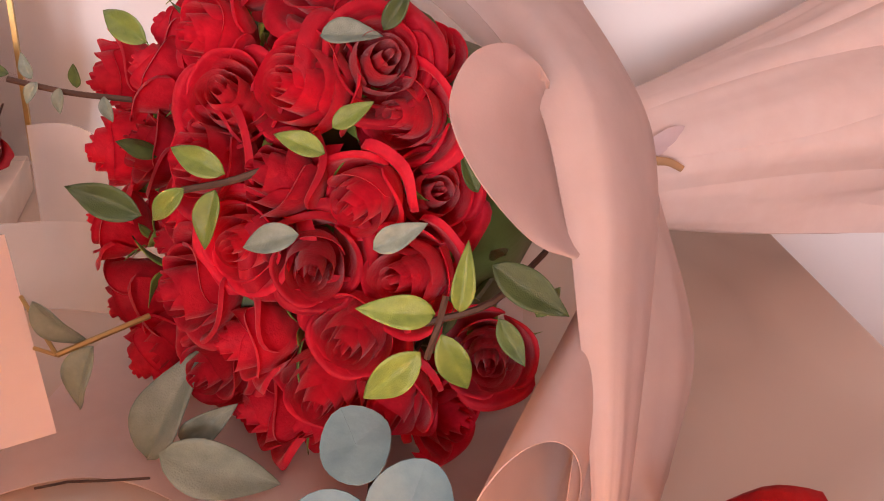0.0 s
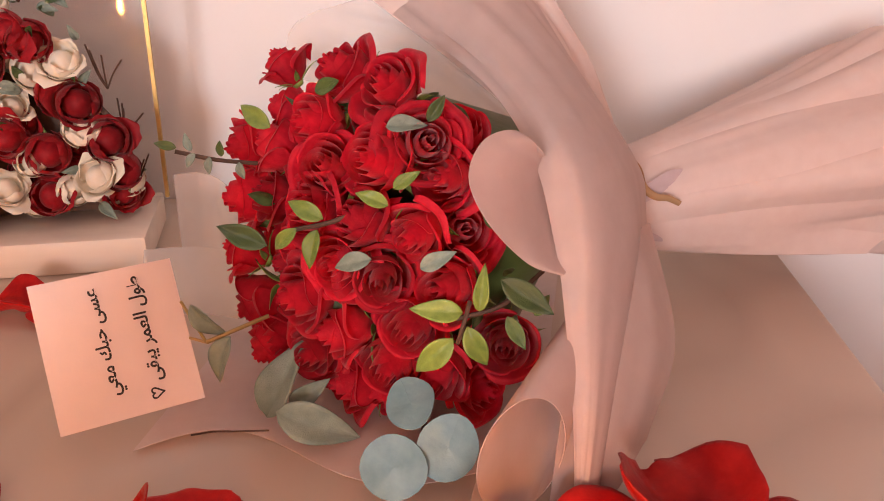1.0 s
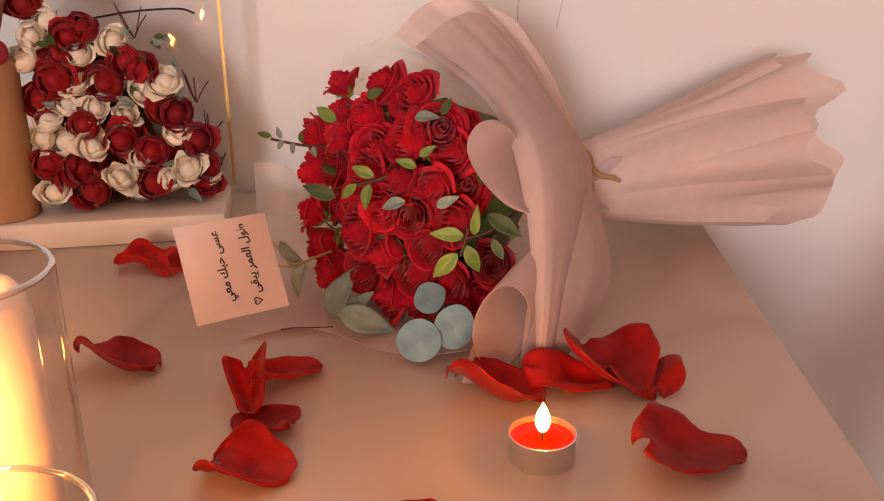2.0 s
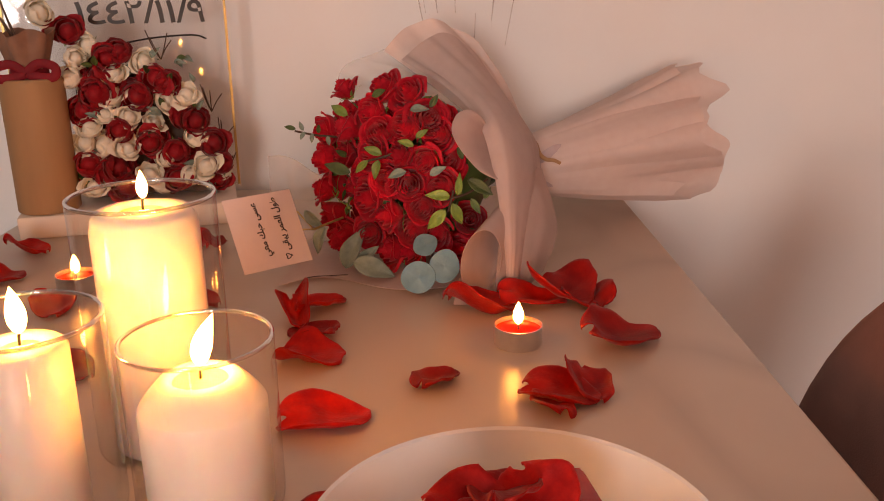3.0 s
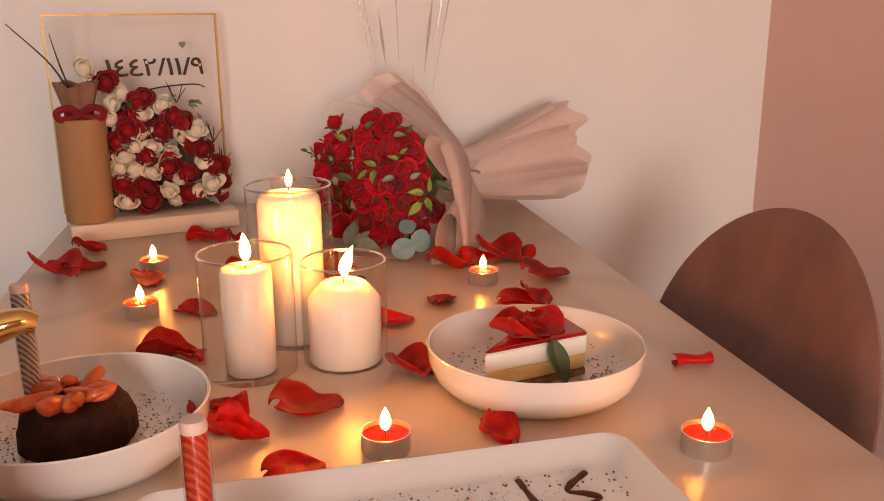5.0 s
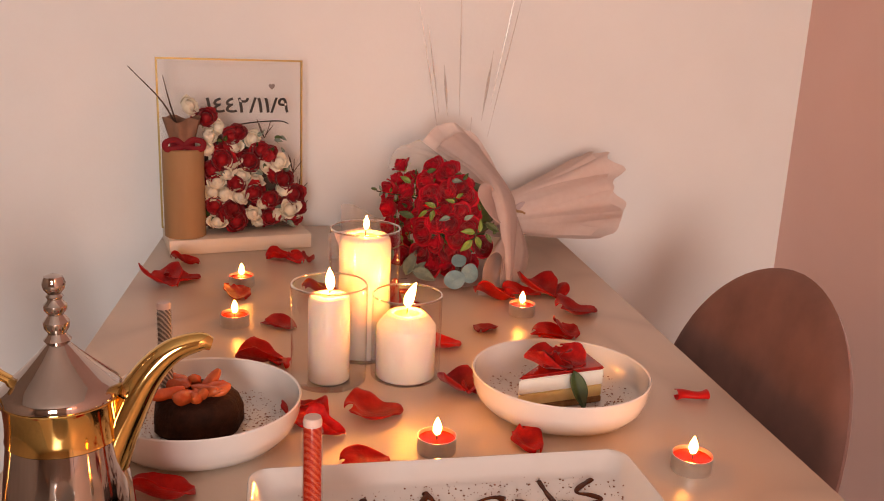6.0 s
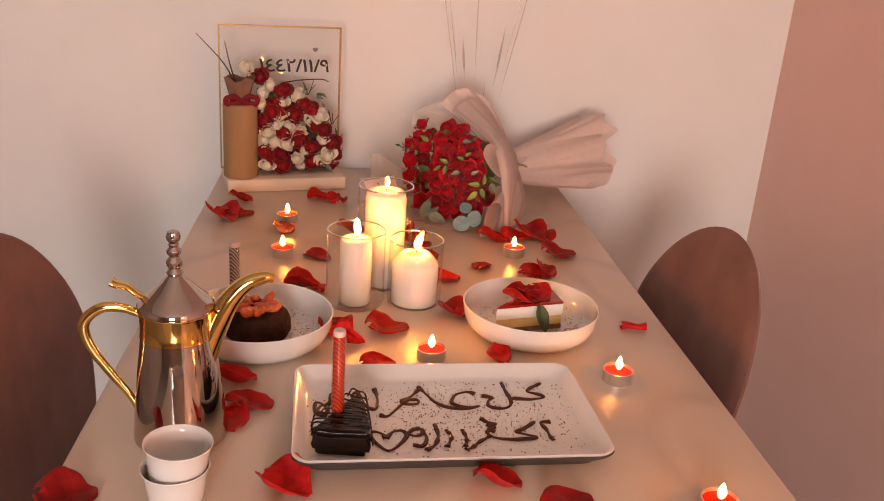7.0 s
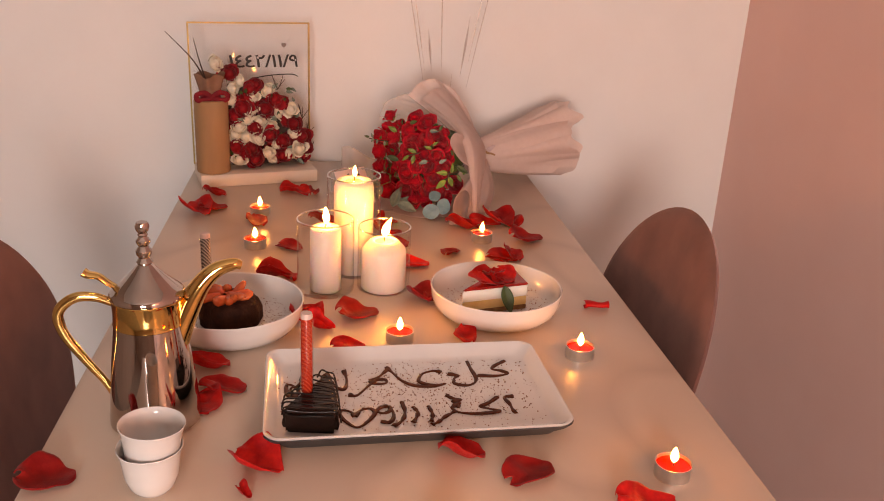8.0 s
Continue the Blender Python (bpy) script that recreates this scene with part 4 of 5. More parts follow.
pts = [(0.070, 0.0266), (0.236, 0.0266), (0.226, 0.088), (0.190, 0.135), (0.140, 0.180), (0.072, 0.205)]
lo, hi = [bm.verts.new((x, 0.066, z)) for x, z in pts], [bm.verts.new((x, 0.094, z)) for x, z in pts]
bm.faces.new(lo)
bm.faces.new(hi[::-1])
for i in range(6):
    bm.faces.new((lo[i], hi[i], hi[(i + 1) % 6], lo[(i + 1) % 6]))
bmesh.ops.bevel(bm, geom=bm.edges[:], offset=0.006, segments=2, affect="EDGES")
part("flower_bed", bm, M_TWIG, stand, "dark backing behind the roses")
for i in range(70):
    x, z = rnd.uniform(0.072, 0.236), rnd.uniform(0.040, 0.215)
    if z < 0.222 - 0.95 * (x - 0.066):
        rose(stand, WHITE if i % 4 == 0 else DARK, i, aim((x, rnd.uniform(0.052, 0.060), z), (rnd.uniform(-0.6, 0.6), -1, rnd.uniform(-0.4, 0.5)), rnd.uniform(0, 6), rnd.uniform(0.013, 0.016)))
for k, (kind, x, z) in enumerate(BLOOMS + BLOOMS2 + BLOOMS3):
    d = Vector((rnd.uniform(-0.5, 0.5), -1, rnd.uniform(-0.2, 0.55)))
    if kind:
        d = Vector((rnd.uniform(-0.7, 0.7), -0.8, rnd.uniform(0.1, 0.9)))
    y = 0.056 - 0.026 * (1 - (z - 40) / 190) + rnd.uniform(-0.008, 0.004)
    rose(stand, WHITE if kind else DARK, k, aim((x / 1000, y, z / 1000), d, rnd.uniform(0, 6), rnd.uniform(0.0130, 0.0165) if kind else rnd.uniform(0.016, 0.020)))
for _ in range(60):
    z = rnd.uniform(0.04, 0.2)
    x = 0.146 + rnd.uniform(-1, 1) * (0.088 - 0.28 * max(0, z - 0.07))
    leaf(stand, rnd.choice((2, 2, 3)), (x, 0.045 + rnd.uniform(-0.01, 0.02), z), (rnd.uniform(-1, 1), -0.6, rnd.uniform(-0.6, 1)), (0, -1, 0.4), rnd.uniform(0.012, 0.02))
for x, z in ((0.172, 0.192), (0.224, 0.128), (0.232, 0.088), (0.236, 0.052)):
    for k in range(4):
        a = rnd.uniform(-0.6, 0.7)
        part("dry_sprig", tube(smooth_path([Vector((x, 0.05, z)), Vector((x + 0.012 * math.sin(a), 0.046, z + 0.012)), Vector((x + 0.026 * math.sin(a), 0.044, z + 0.022 + 0.004 * k))], 3), 0.0007, 5), M_TWIG, stand)

# ---- candles ----


def flame_bmesh(h, w, lean=0.0):
    prof = [(0, 0)] + [(w * math.sin(math.pi * (k / 12) ** 0.72) ** 0.9, h * k / 12) for k in range(1, 12)] + [(0, h)]
    bm = lathe(prof, 14)
    for v in bm.verts:
        v.co.x += lean * (v.co.z / h) ** 2 * h
    return bm


def pillar_candle(m, r, h, taper, label, flame_h, lean):
    c = thing("pillar_candle", m, label, "candle", "pillar candles in glass cylinders")
    prof = [(0, 0), (r - 0.002, 0), (r, 0.002), (r, h * (1 - taper)), (r * 0.97, h * (1 - taper * 0.86)), (r * (0.84 if taper > 0.1 else 0.96), h * (1 - taper * 0.50)), (r * (0.66 if taper > 0.1 else 0.86), h * (1 - taper * 0.12)), (r * 0.55, h), (r * 0.46, h - 0.001), (r * 0.40, h - 0.004)]
    part("wax_body", lathe(prof + [(0, h - 0.0055)], 48), M_WAX, c, "white wax, lit through at the top", smooth=60)
    part("melt_pool", lathe([(r * 0.43, h - 0.0026), (r * 0.2, h - 0.0024), (0, h - 0.0023)], 32), M_MELT, c, "pool of molten wax")
    part("wick", tube([Vector((0, 0, h - 0.005)), Vector((0.0004, 0, h + 0.003)), Vector((0.0015, 0, h + 0.008))], 0.0008, 6), M_WICK, c)
    part("flame", flame_bmesh(flame_h, flame_h * 0.19, lean), M_FLAME, c, "burning yellow flame", at=pose(0.001, 0, h + 0.005))
    return c


def glass_cylinder(m, r, h, label):
    t = 0.0022
    prof = [(0, 0), (r - 0.003, 0), (r - 0.0005, 0.002), (r, 0.005), (r, h * 0.5), (r, h)]
    g = thing("glass_cylinder", m, label, "candle holder", "glass cylinders round the pillar candles")
    part("body", lathe(prof, 56), M_GLASS, g, smooth=60)
    part("rim", lathe([(r - t / 2 + 0.0013 * math.cos(a * math.pi / 5), h + 0.0008 + 0.0013 * math.sin(a * math.pi / 5)) for a in range(11)], 56), M_GLASS_RIM, g, "rounded shiny rim")
    return g


for x, y, gr, gh, r, h, tp, lab, fh, ln in ((-0.180, -0.222, 0.043, 0.114, 0.0235, 0.098, 0.05, "slender white pillar candle burning inside a glass cylinder", 0.026, -0.05),
                                            (-0.091, -0.214, 0.0405, 0.099, 0.0345, 0.0745, 0.22, "short wide white pillar candle burning inside a glass cylinder", 0.030, 0.30),
                                            (-0.136, -0.142, 0.0425, 0.159, 0.0315, 0.149, 0.08, "tall white pillar candle burning inside a glass cylinder", 0.017, 0.0)):
    glass_cylinder(pose(x, y, TOP + 0.0004), gr, gh, "clear glass cylinder holding a " + lab.split(" burning")[0])
    pillar_candle(pose(x, y, TOP + 0.0010), r, h + 0.0035, tp, lab, fh, ln)

tealights = None
for k, (x, y) in enumerate(((0.186, -0.723), (0.159, -0.453), (0.100, 0.0), (-0.079, -0.400), (-0.301, -0.035), (-0.306, 0.143), (-0.068, -0.800))):
    m = pose(x, y, TOP, 0, 0, 50 * k)
    if tealights is None:
        tealights = thing("tealight", m, "red wax tealight burning in a silver tin on the table", "tealight", "tealights on the table")
        part("tin", lathe([(0, 0), (0.0182, 0), (0.019, 0.0015), (0.019, 0.016), (0.0194, 0.0165), (0.0186, 0.0166), (0.0184, 0.0022), (0, 0.002)], 36), M_TIN, tealights, "silver aluminium cup")
        part("wax", lathe([(0, 0.0021), (0.0183, 0.0023), (0.0183, 0.0128), (0.016, 0.0122), (0.005, 0.0118), (0, 0.0118)], 36), M_RED_WAX, tealights, "glossy red wax")
        part("wick", tube([Vector((0, 0, 0.0118)), Vector((0.0005, 0, 0.019))], 0.0007, 6), M_WICK, tealights)
        part("flame", flame_bmesh(0.019, 0.0042), M_SMALL_FLAME, tealights, "small burning flame", at=pose(0, 0, 0.0165))
    else:
        copy_thing(tealights, m)

# ---- plates and cakes ----


def bowl_plate(m, label):
    b = tagged(part("bowl_plate", lathe([(0, 0.002), (0.066, 0.002), (0.068, 0), (0.074, 0.0004), (0.084, 0.005), (0.0915, 0.014), (0.0955, 0.026), (0.0972, 0.0405), (0.0962, 0.0418), (0.0945, 0.0405), (0.0925, 0.027), (0.0880, 0.0165), (0.080, 0.0095), (0.070, 0.0074), (0, 0.0070)], 72), M_CHINA, at=m), label, "plate", "white bowl plates")
    return b


def crumbs(parent_name, m, spots, r_in, r_out, seed, label):
    """Cocoa sprinkled on a plate."""
    rc = random.Random(seed)
    bm = bmesh.new()
    for _ in range(spots):
        a, q = rc.uniform(0, 6.283), math.sqrt(rc.uniform(r_in ** 2, r_out ** 2))
        s = rc.choice((0.0003, 0.0004, 0.0005, 0.0006, 0.0010))
        x, y = q * math.cos(a), q * math.sin(a)
        z = max(0.0, (q - 0.072) * 0.45)
        bmesh.ops.create_icosphere(bm, subdivisions=1, radius=s, matrix=Matrix.Translation((x, y, z + s * 0.5)) @ Matrix.Diagonal((rc.uniform(0.7, 1.6), 1, 0.6, 1)))
    return tagged(part(parent_name, bm, M_COCOA, at=m), label, "cocoa", kind="stuff")


PR, PL = (0.070, -0.304), (-0.306, -0.350)
bowl_plate(pose(*PR, TOP), "white shallow bowl plate holding a slice of layered cake")
bowl_plate(pose(*PL, TOP), "white shallow bowl plate holding a small chocolate cake")
crumbs("cocoa_powder", pose(*PR, TOP + 0.0076), 1000, 0.02, 0.084, 3, "dark cocoa specks sprinkled over the bowl plate")
crumbs("cocoa_powder", pose(*PL, TOP + 0.0076), 1300, 0.03, 0.084, 4, "dark cocoa crumbs sprinkled over the bowl plate")

slice_ = thing("cake_slice", pose(PR[0] - 0.056, PR[1] - 0.036, TOP + 0.0078, 0, 0, 12), "layered cheesecake slice with red glaze and mint", "cake")
def wedge(z0, z1, grow=0.0, bev=0.0012):
    bm = bmesh.new()
    pts = [(0 - grow, 0 - grow), (0.104 + grow, 0.004 - grow), (0.106 + grow, 0.056 + grow), (0.084, 0.064 + grow)]
    lo, hi = [bm.verts.new((x, y, z0)) for x, y in pts], [bm.verts.new((x, y, z1)) for x, y in pts]
    bm.faces.new(lo[::-1])
    bm.faces.new(hi)
    for i in range(4):
        bm.faces.new((lo[i], lo[(i + 1) % 4], hi[(i + 1) % 4], hi[i]))
    bmesh.ops.bevel(bm, geom=bm.edges[:], offset=bev, segments=2, affect="EDGES")
    return bm
part("crust", wedge(0, 0.007), M_CRUST, slice_, "brown biscuit crust")
part("custard_layer", wedge(0.0068, 0.021, -0.0004), M_CUSTARD, slice_, "pale yellow layer")
part("cream_layer", wedge(0.0208, 0.038, 0.0), M_CREAM, slice_, "white cream layer")
part("glaze", wedge(0.0378, 0.0415, 0.0006, 0.0016), M_JELLY, slice_, "shiny red berry glaze")
o = leaf(slice_, 2, (0.064, -0.001, 0.0425), (0.15, -0.25, -1), (0, -1, -0.1), 0.041, "mint_leaf")
o["label"] = "dark green mint leaf"

def petal_bmesh(seed):
    """One loose rose petal of length 1, cupped, with a curled rim, lying face up."""
    rp = random.Random(seed)
    cup, curl, roll, wv, ph = rp.uniform(0.4, 1.0), rp.uniform(0.2, 0.8), rp.uniform(-0.5, 0.5), rp.uniform(0.03, 0.06), rp.uniform(0, 6)
    back, wide, off = rp.uniform(0.2, 0.8), rp.uniform(0.42, 0.54), Vector((seed * 3.7, 0, 0))
    notch = rp.uniform(0.02, 0.16)
    if seed == 6:
        cup, back, roll = 1.3, 0.1, 0.1
    def fn(u, v):
        s = 2 * u - 1
        a = math.pi * (0.04 + 0.92 * v)
        w = wide * math.sin(a) ** 0.62 * (0.55 + 0.45 * min(1, v * 1.8)) * (1 - 0.10 * math.sin(5 * v + ph) * abs(s))
        y = 0.5 - 0.5 * math.cos(a)
        edge = abs(s) ** 4
        rim = max(0, y - 0.68) / 0.32
        z = cup * (s * w) ** 2 * 1.9 + curl * (y - 0.35) ** 2 + roll * s * w * y - back * (0.10 * edge + 0.20 * rim ** 2) + wv * (math.sin(7 * s + ph) * edge + math.sin(6 * s + 2 * ph) * rim)
        x = s * w * (1 - 0.15 * back * edge) * (0.62 if seed == 6 else 1) * (1 + 0.14 * edge * noise.noise((v * 5, s, seed * 2.3)))
        y -= notch * rim * math.exp(-((s - ph * 0.05) / 0.28) ** 2) - 0.03 * rim * noise.noise((s * 4, 1.0, seed))
        return Vector((x, y - 0.5, z)) + 0.07 * noise.noise_vector(Vector((x * 3, y * 3, 0)) + off)
    bm = sheet(fn, 20, 20, 0.012)
    lo = min(v.co.z for v in bm.verts)
    for v in bm.verts:
        v.co.z -= lo
    return bm


PETALS = [hold(petal_bmesh(k), M_LOOSE) for k in range(8)]


def petal(x, y, turn, size, kind=0, z=0.0, tip=0.0, lean=0.0, label="loose red rose petal lying on the white table", at=None):
    o = new("rose_petal", PETALS[kind % 8])
    o.matrix_basis = (at or pose(0, 0, TOP + 0.0006)) @ pose(x, y, z, tip, lean, turn) @ Matrix.Diagonal((size, size, 1.05 * size, 1))
    tagged(o, label, "petal", "rose petals scattered on the table")
    return o


# x, y in mm, turn, length in mm, shape
LOOSE = [(-425, 162, 40, 52, 0), (-398, 180, 120, 44, 1), (-404, 270, 75, 38, 2), (-308, 100, 20, 42, 3), (-252, 305, 100, 40, 4), (-228, 292, 30, 36, 5), (-204, 280, 160, 26, 6), (-243, -34, 60, 40, 7), (-262, -160, 95, 44, 0)]
LOOSE2 = [(-240, -168, 200, 34, 5), (-185, 100, 80, 46, 2), (-70, 92, 140, 46, 3), (-84, 60, 20, 40, 6), (-66, 28, 250, 36, 1), (-60, -18, 80, 42, 4), (-40, -116, 100, 50, 7), (34, -60, 150, 36, 3), (74, 76, 80, 52, 2)]
LOOSE3 = [(122, 96, 100, 50, 5), (150, 112, 30, 54, 0), (168, 104, 200, 42, 4), (182, 14, 110, 52, 1), (120, -84, 70, 46, 7), (142, -78, 10, 36, 2), (112, -102, 200, 34, 5), (-135, -308, 110, 50, 1)]
LOOSE4 = [(-186, -352, 80, 34, 6), (-204, -318, 20, 42, 4), (-202, -288, 130, 26, 3), (-34, -250, 50, 40, 0), (-24, -262, 150, 20, 6), (14, -384, 10, 36, 5), (-150, -412, 95, 38, 7), (-326, -462, 100, 48, 2), (-300, -516, 85, 46, 3)]
LOOSE5 = [(-318, -552, 30, 40, 4), (-452, -690, 100, 46, 1), (-248, -676, 60, 46, 0), (-32, -668, 80, 42, 2), (33, -706, 120, 48, 7), (140, -764, 90, 48, 5), (-256, -724, 45, 16, 6)]
for x, y, turn, size, kind in LOOSE + LOOSE2 + LOOSE3 + LOOSE4 + LOOSE5:
    petal(x / 1000, (y - 9) / 1000, turn, 1.22 * size / 1000, kind)

def rolled(u, v):
    """A petal dried into a small roll with flared ends."""
    a, r = radians(30 + 290 * u), 0.0042 * (0.85 + 0.5 * abs(2 * v - 1) ** 2 + 0.15 * math.sin(5 * v))
    return ((v - 0.5) * 0.037, 1.5 * r * math.cos(a) + 0.002 * math.sin(7 * v), 0.0062 + r * math.sin(a))


tagged(part("rose_petal", sheet(rolled, 22, 12, 0.0005), M_LOOSE, at=pose(0.228, -0.298, TOP, 0, 0, -4), smooth=70), "dark red rose petal curled into a small roll", "petal", "rose petals scattered on the table")

small = slice_.matrix_basis
for x, y, z, turn, size, kind in ((0.038, 0.018, 0.0418, 60, 0.046, 0), (0.060, 0.034, 0.046, 150, 0.046, 3), (0.050, 0.012, 0.0425, 100, 0.040, 5), (0.076, 0.03, 0.0425, 20, 0.040, 1)):
    petal(x, y, turn, size, kind, z, 8, label="red rose petal on top of the cake slice", at=small)

# small chocolate cake with fruit
lava = thing("chocolate_cake", pose(PL[0] - 0.003, PL[1] + 0.002, TOP + 0.0078), "small round chocolate cake topped with orange-red fruit", "cake")
bm = lathe([(0, 0), (0.040, 0), (0.043, 0.004), (0.042, 0.020), (0.038, 0.031), (0.030, 0.036), (0, 0.037)], 40)
for v in bm.verts:
    a = math.atan2(v.co.y, v.co.x)
    k = 1 + 0.03 * math.sin(9 * a) + 0.03 * noise.noise(v.co * 90)
    v.co.x, v.co.y = v.co.x * k, v.co.y * k
part("sponge", bm, M_SPONGE, lava, "dark chocolate sponge")
rnd = random.Random(12)
for k in range(11):
    a, q = k * 2.4, 0.008 + 0.022 * rnd.random()
    bm = bmesh.new()
    bmesh.ops.create_icosphere(bm, subdivisions=3, radius=1)
    sx, sy, sz = rnd.uniform(0.011, 0.019), rnd.uniform(0.006, 0.010), rnd.uniform(0.005, 0.008)
    for v in bm.verts:
        v.co *= 1 + 0.22 * noise.noise(v.co * 1.6 + Vector((k, 0, 0)))
        v.co = Vector((v.co.x * sx, v.co.y * sy, v.co.z * sz + 0.003 * v.co.x ** 2))
    part("fruit_piece", bm, M_FRUIT, lava, "glossy orange-red fruit", at=pose(q * math.cos(a), q * math.sin(a) - 0.006, 0.037 + rnd.uniform(0.001, 0.006), rnd.uniform(-30, 30), rnd.uniform(-30, 30), math.degrees(a)))


def tall_stick(name, m, material, cap, label, h=0.098):
    s = thing(name, m, label, "candle")
    part("tube", lathe([(0, 0), (0.0062, 0), (0.0064, 0.001), (0.0064, h - 0.001), (0.006, h), (0, h)], 20), material, s)
    part("sleeve", lathe([(0.0070, 0.004), (0.0074, 0.004), (0.0074, h - 0.003), (0.0070, h - 0.003)], 20), M_GLASS, s, "clear sleeve")
    part("cap", lathe([(0, h), (0.0066, h), (0.0068, h + 0.003), (0.006, h + 0.006), (0, h + 0.0065)], 20), cap, s, "milky round cap")
    return s


tall_stick("fountain_candle", pose(PL[0] - 0.034, PL[1] + 0.012, TOP + 0.0085), M_SILVER_FOIL, M_CAP, "silver fountain candle standing in the chocolate cake plate", 0.118)

# rectangular plate with piped wishes
PC = pose(-0.077, -0.564, TOP, 0, 0, 2.8)
tray = thing("rectangular_plate", PC, "white rectangular plate with piped chocolate writing", "plate")
def rounded(hx, hy, r, z, n=6):
    pts = []
    for cx0, cy0, a0 in ((hx - r, hy - r, 0), (-hx + r, hy - r, 90), (-hx + r, -hy + r, 180), (hx - r, -hy + r, 270)):
        for k in range(n + 1):
            a = radians(a0 + 90 * k / n)
            pts.append((cx0 + r * math.cos(a), cy0 + r * math.sin(a), z))
    return pts
def loft(levels, close=True):
    bm = bmesh.new()
    rings = [[bm.verts.new(p) for p in lv] for lv in levels]
    for a, b in zip(rings, rings[1:]):
        for i in range(len(a)):
            j = (i + 1) % len(a)
            bm.faces.new((a[i], a[j], b[j], b[i]))
    bm.faces.new(rings[0][::-1])
    bm.faces.new(rings[-1])
    bmesh.ops.recalc_face_normals(bm, faces=bm.faces)
    return bm
part("dish", loft([rounded(0.154, 0.086, 0.013, 0.0075), rounded(0.1655, 0.0975, 0.0165, 0.0175), rounded(0.1705, 0.1025, 0.018, 0.0235), rounded(0.1710, 0.1030, 0.018, 0.0250), rounded(0.1695, 0.1015, 0.017, 0.0255), rounded(0.1660, 0.0980, 0.0162, 0.0236), rounded(0.1580, 0.0900, 0.0145, 0.0138), rounded(0.150, 0.082, 0.012, 0.0098)]), M_CHINA, tray, "white glazed dish")
# near-black shell under the dish, from the table almost to the rim
part("foot", loft([rounded(0.150, 0.082, 0.012, 0.0), rounded(0.154, 0.086, 0.013, 0.0030), rounded(0.1570, 0.0890, 0.0140, 0.0073), rounded(0.1680, 0.1000, 0.0170, 0.0172), rounded(0.1714, 0.1034, 0.0182, 0.0218), rounded(0.1690, 0.1010, 0.0176, 0.0216), rounded(0.1530, 0.0850, 0.013, 0.0072)]), M_CHINA_DARK, tray, "near-black underside rising almost to the rim")
STROKES = [[(137, 79), (121, 67), (115, 58), (126, 52), (133, 44), (115, 39), (92, 42)], [(86, 81), (87, 59), (89, 38), (84, 23), (72, 18), (59, 24), (60, 36), (66, 44), (54, 49)],
           [(46, 54), (37, 59), (22, 53), (14, 37), (19, 27), (34, 22), (47, 25), (30, 19), (7, 23), (-7, 36), (-16, 56), (-23, 73)]]
STROKES += [[(-22, 68), (-36, 49), (-47, 40), (-43, 32), (-29, 32), (-28, 41), (-40, 41), (-51, 27), (-67, 5), (-77, 7)], [(-79, 68), (-77, 42), (-82, 21), (-92, 29), (-97, 45), (-101, 61), (-108, 51), (-95, 37)],
            [(-132, 57), (-134, 41), (-139, 33), (-146, 30), (-148, 18), (-140, 13), (-138, 24), (-146, 37), (-152, 37), (-152, 22), (-149, 10), (-138, 8)]]
STROKES += [[(126, -14), (114, -15), (117, -31), (118, -46), (120, -53)], [(106, -14), (90, -28), (80, -34), (90, -40), (101, -47), (76, -50), (54, -46), (45, -36), (49, -30), (55, -33)], [(47, -42), (32, -54), (24, -63), (15, -69)],
            [(43, -4), (49, -12), (59, -16), (48, -20), (56, -23), (48, -29)], [(17, -28), (19, -47), (15, -62)], [(-2, -28), (2, -42), (-6, -62)]]
STROKES += [[(-14, -15), (-13, -38), (-19, -57), (-30, -68)], [(-32, -23), (-41, -26), (-46, -34), (-38, -39), (-30, -33), (-30, -24), (-27, -43), (-33, -59), (-44, -57)],
            [(-73, -43), (-77, -33), (-86, -28), (-91, -35), (-85, -52), (-72, -67), (-58, -54), (-49, -37), (-54, -27), (-65, -30), (-73, -43)]]
for s in STROKES:
    pts = smooth_path([Vector((0.96 * x / 1000, 0.96 * y / 1000, 0.0104)) for x, y in s], 7)
    ph = s[0][0]
    part("piped_stroke", tube(pts, lambda k, ph=ph: 0.0023 + 0.0007 * math.sin(17 * k + ph) + 0.0009 * (k < 0.06 or k > 0.94), 8, flat=0.62), M_SAUCE, tray, "piped chocolate line")
rc = random.Random(8)
bm = bmesh.new()
for _ in range(1700):
    x, y = rc.gauss(0.02, 0.085), rc.gauss(0.01, 0.055)
    if abs(x) < 0.155 and abs(y) < 0.085:
        s = rc.choice((0.0003, 0.0004, 0.0004, 0.0005, 0.0007, 0.0010))
        z = 0.0100 + max(0, abs(x) - 0.150, abs(y) - 0.082) * 0.6
        bmesh.ops.create_icosphere(bm, subdivisions=1, radius=s, matrix=Matrix.Translation((x, y, z)))
tagged(part("cocoa_powder", bm, M_COCOA, at=PC), "fine cocoa specks dusted over the rectangular plate", "cocoa", kind="stuff")

brownie = thing("brownie_wedge", PC @ pose(-0.152, -0.076, 0.0099), "triangular chocolate brownie with drizzled icing", "cake")
bm = bmesh.new()
pts = [(0, 0.006), (0.062, -0.004), (0.060, 0.084), (0.052, 0.090), (0.004, 0.020)]
lo, hi = [bm.verts.new((x, y, 0)) for x, y in pts], [bm.verts.new((x, y, 0.030)) for x, y in pts]
bm.faces.new(lo[::-1])
bm.faces.new(hi)
for i in range(5):
    bm.faces.new((lo[i], lo[(i + 1) % 5], hi[(i + 1) % 5], hi[i]))
bmesh.ops.bevel(bm, geom=bm.edges[:], offset=0.0055, segments=3, affect="EDGES")
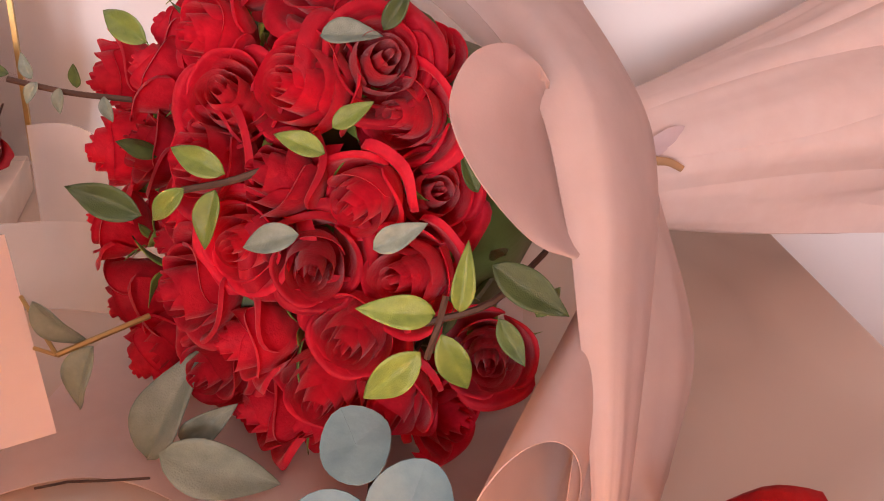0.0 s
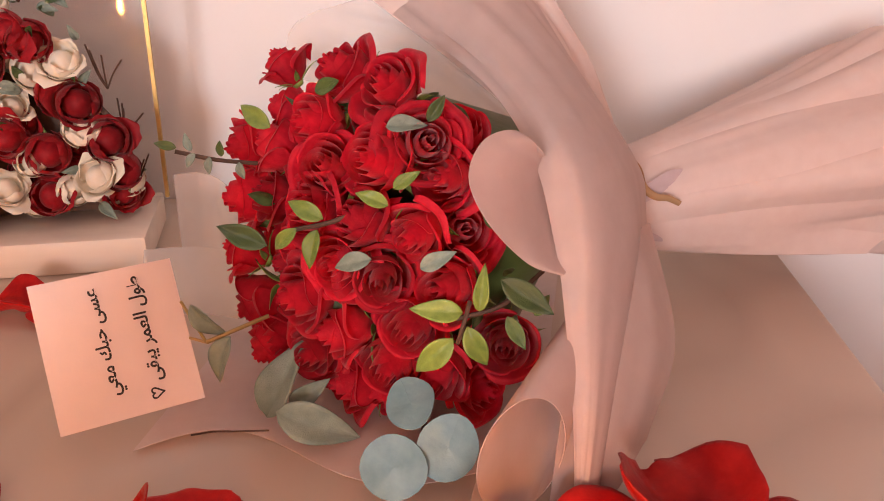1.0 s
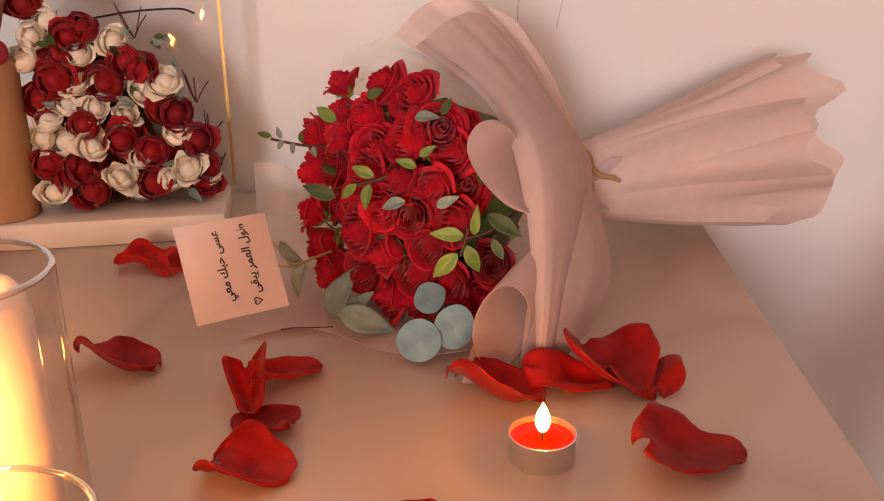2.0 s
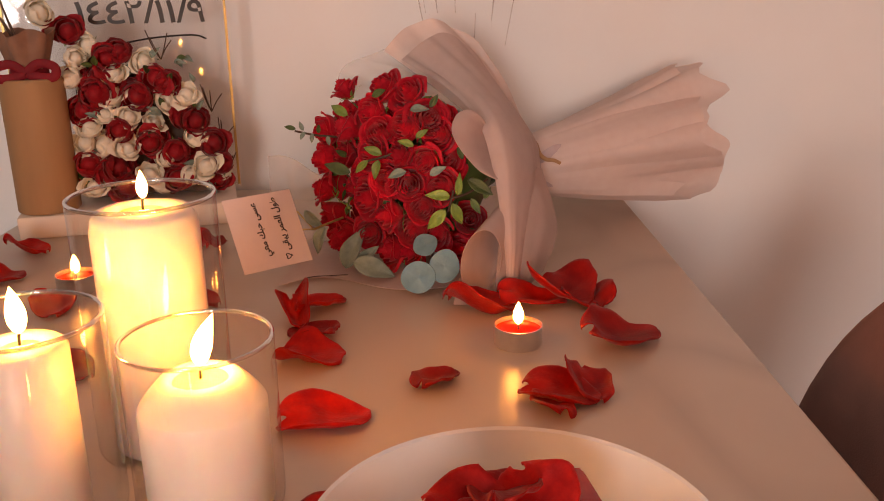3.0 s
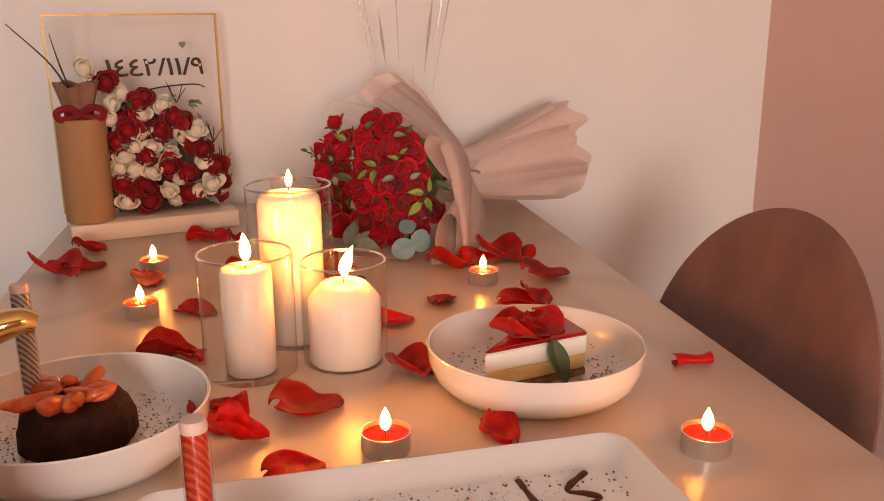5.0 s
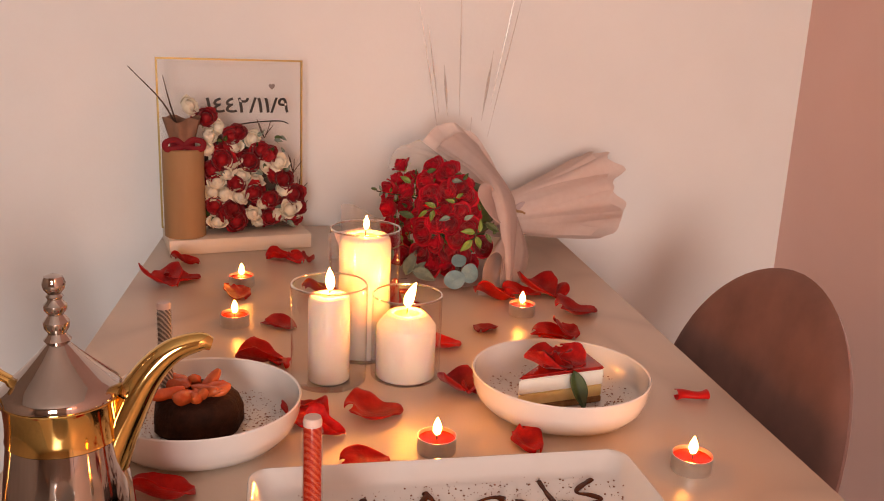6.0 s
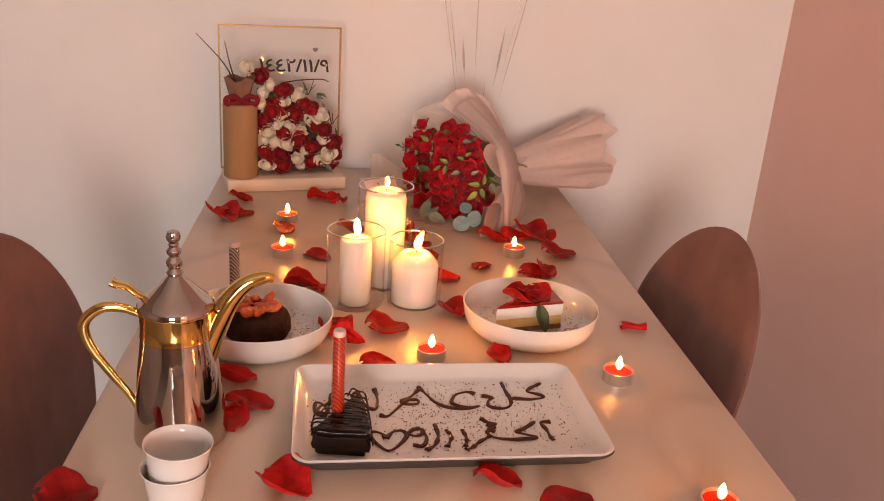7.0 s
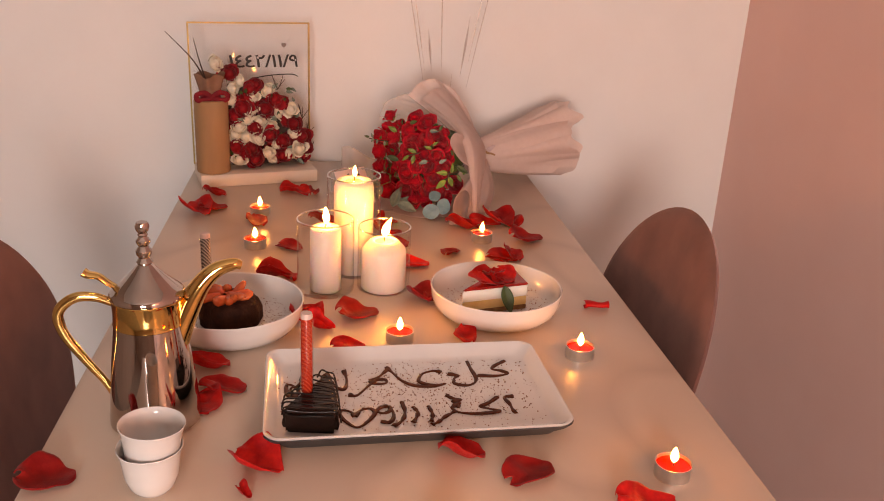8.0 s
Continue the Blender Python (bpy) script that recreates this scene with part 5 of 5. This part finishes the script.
bmesh.ops.subdivide_edges(bm, edges=bm.edges[:], cuts=2, use_grid_fill=True)
for v in bm.verts:
    if v.co.z > 0.001:
        v.co += Vector((noise.noise(v.co * 120), noise.noise(v.co * 110 + Vector((5, 0, 0))), 0.8 * noise.noise(v.co * 130))) * 0.0026
part("cake_body", bm, M_CHOC, brownie, "dark chocolate icing", smooth=70)
for k in range(9):
    y = 0.006 + 0.0095 * k
    x0, x1 = max(0.002, (y - 0.03) * 0.82), 0.063
    j = [0.006 * noise.noise((k * 1.7, q, 3.0)) for q in range(5)]
    pts = [Vector((x0 - 0.001, y + 0.006 + j[0], 0.021 + j[1])), Vector((x0 + 0.004, y + 0.005 + j[1], 0.0314)), Vector(((x0 + x1) / 2, y - 0.002 + j[2], 0.0322)), Vector((x1 - 0.003, y - 0.007 + j[3], 0.0314)), Vector((x1 + 0.0014, y - 0.008 + j[3], 0.016 + j[4]))]
    part("drizzle", tube(smooth_path(pts, 5), 0.0012, 6, flat=0.8), M_CHOC, brownie, "glossy drizzled chocolate")
tall_stick("fountain_candle", PC @ pose(-0.123, -0.030, 0.0394), M_RED_FOIL, M_CAP, "red twisted fountain candle standing in the brownie", 0.090)

# ---- coffee pot and cups ----
pot = thing("coffee_pot", pose(-0.366, -0.585, TOP), "polished steel and gold coffee pot with a curved spout", "coffee pot")
part("body", lathe([(0, 0.002), (0.044, 0.002), (0.046, 0), (0.0490, 0.003), (0.0490, 0.010), (0.0478, 0.022), (0.0455, 0.045), (0.0420, 0.078), (0.0390, 0.102), (0.0368, 0.120), (0, 0.120)], 64), M_CHROME, pot, "tapering polished steel body")
part("collar", lathe([(0.0364, 0.1202), (0.0376, 0.1208), (0.0370, 0.124), (0.0366, 0.134), (0.0372, 0.1465), (0.0378, 0.1490), (0.0370, 0.1500), (0, 0.1500)], 64), M_GOLD, pot, "gold collar")
part("lid", lathe([(0.0378, 0.1502), (0.0388, 0.1512), (0.0386, 0.1550), (0.0368, 0.1575), (0.0310, 0.1625), (0.0220, 0.1710), (0.0140, 0.1790), (0.0095, 0.1840), (0.0070, 0.1865), (0.0088, 0.1890), (0.0070, 0.1915), (0.0056, 0.1935), (0.0080, 0.1975), (0.0084, 0.2015), (0.0060, 0.2050), (0.0048, 0.2065), (0.0072, 0.2100), (0.0074, 0.2130), (0.0050, 0.2158), (0.0044, 0.2172), (0.0056, 0.2190), (0.0042, 0.2208), (0.0066, 0.2240), (0.0074, 0.2280), (0.0058, 0.2325), (0, 0.2348)], 48), M_CHROME, pot, "domed steel lid with a turned finial")
part("handle", tube(smooth_path([Vector(q) for q in ((-0.030, 0.0, 0.139), (-0.052, -0.002, 0.149), (-0.074, -0.004, 0.149), (-0.091, -0.005, 0.133), (-0.088, -0.004, 0.108), (-0.070, -0.002, 0.076), (-0.052, 0, 0.048), (-0.043, 0, 0.030), (-0.044, 0, 0.022))], 6), lambda k: 0.0042 + 0.0016 * math.sin(math.pi * min(1, k * 1.4)), 14, flat=0.8, up=(0, 1, 0)), M_GOLD, pot, "curved gold handle")
part("thumb_lever", tube(smooth_path([Vector(q) for q in ((-0.024, 0, 0.156), (-0.038, 0, 0.164), (-0.048, 0, 0.172), (-0.058, 0, 0.174), (-0.063, 0, 0.177))], 5), lambda k: 0.0042 + 0.0032 * k, 12, flat=0.6), M_GOLD, pot, "gold thumb lever")
part("spout", tube(smooth_path([Vector(q) for q in ((0.026, 0, 0.100), (0.040, 0.002, 0.132), (0.055, 0.004, 0.160), (0.072, 0.006, 0.177), (0.090, 0.008, 0.183), (0.098, 0.009, 0.181))], 6), lambda k: 0.0165 - 0.0118 * k ** 0.8, 18, flat=1.0, up=(0, 1, 0)), M_GOLD, pot, "curved gold spout")

cup = None
for x, y, z, tl in ((-0.346, -0.716, 0.0, 0), (-0.345, -0.7155, 0.0235, 3)):
    m = pose(x, y, TOP + z, tl, 0, 40 * tl)
    if cup is None:
        cup = tagged(part("coffee_cup", lathe([(0, 0.002), (0.0145, 0.002), (0.016, 0), (0.0175, 0.001), (0.0222, 0.007), (0.0262, 0.019), (0.0278, 0.034), (0.0298, 0.044), (0.0318, 0.0490), (0.0314, 0.0498), (0.0302, 0.0488), (0.0284, 0.044), (0.0264, 0.034), (0.0247, 0.019), (0.0195, 0.0090), (0.012, 0.005), (0, 0.0048)], 48), M_CHINA, at=m), "small white handleless coffee cup, stacked", "cup", "stacked coffee cups")
    else:
        copy_thing(cup, m)
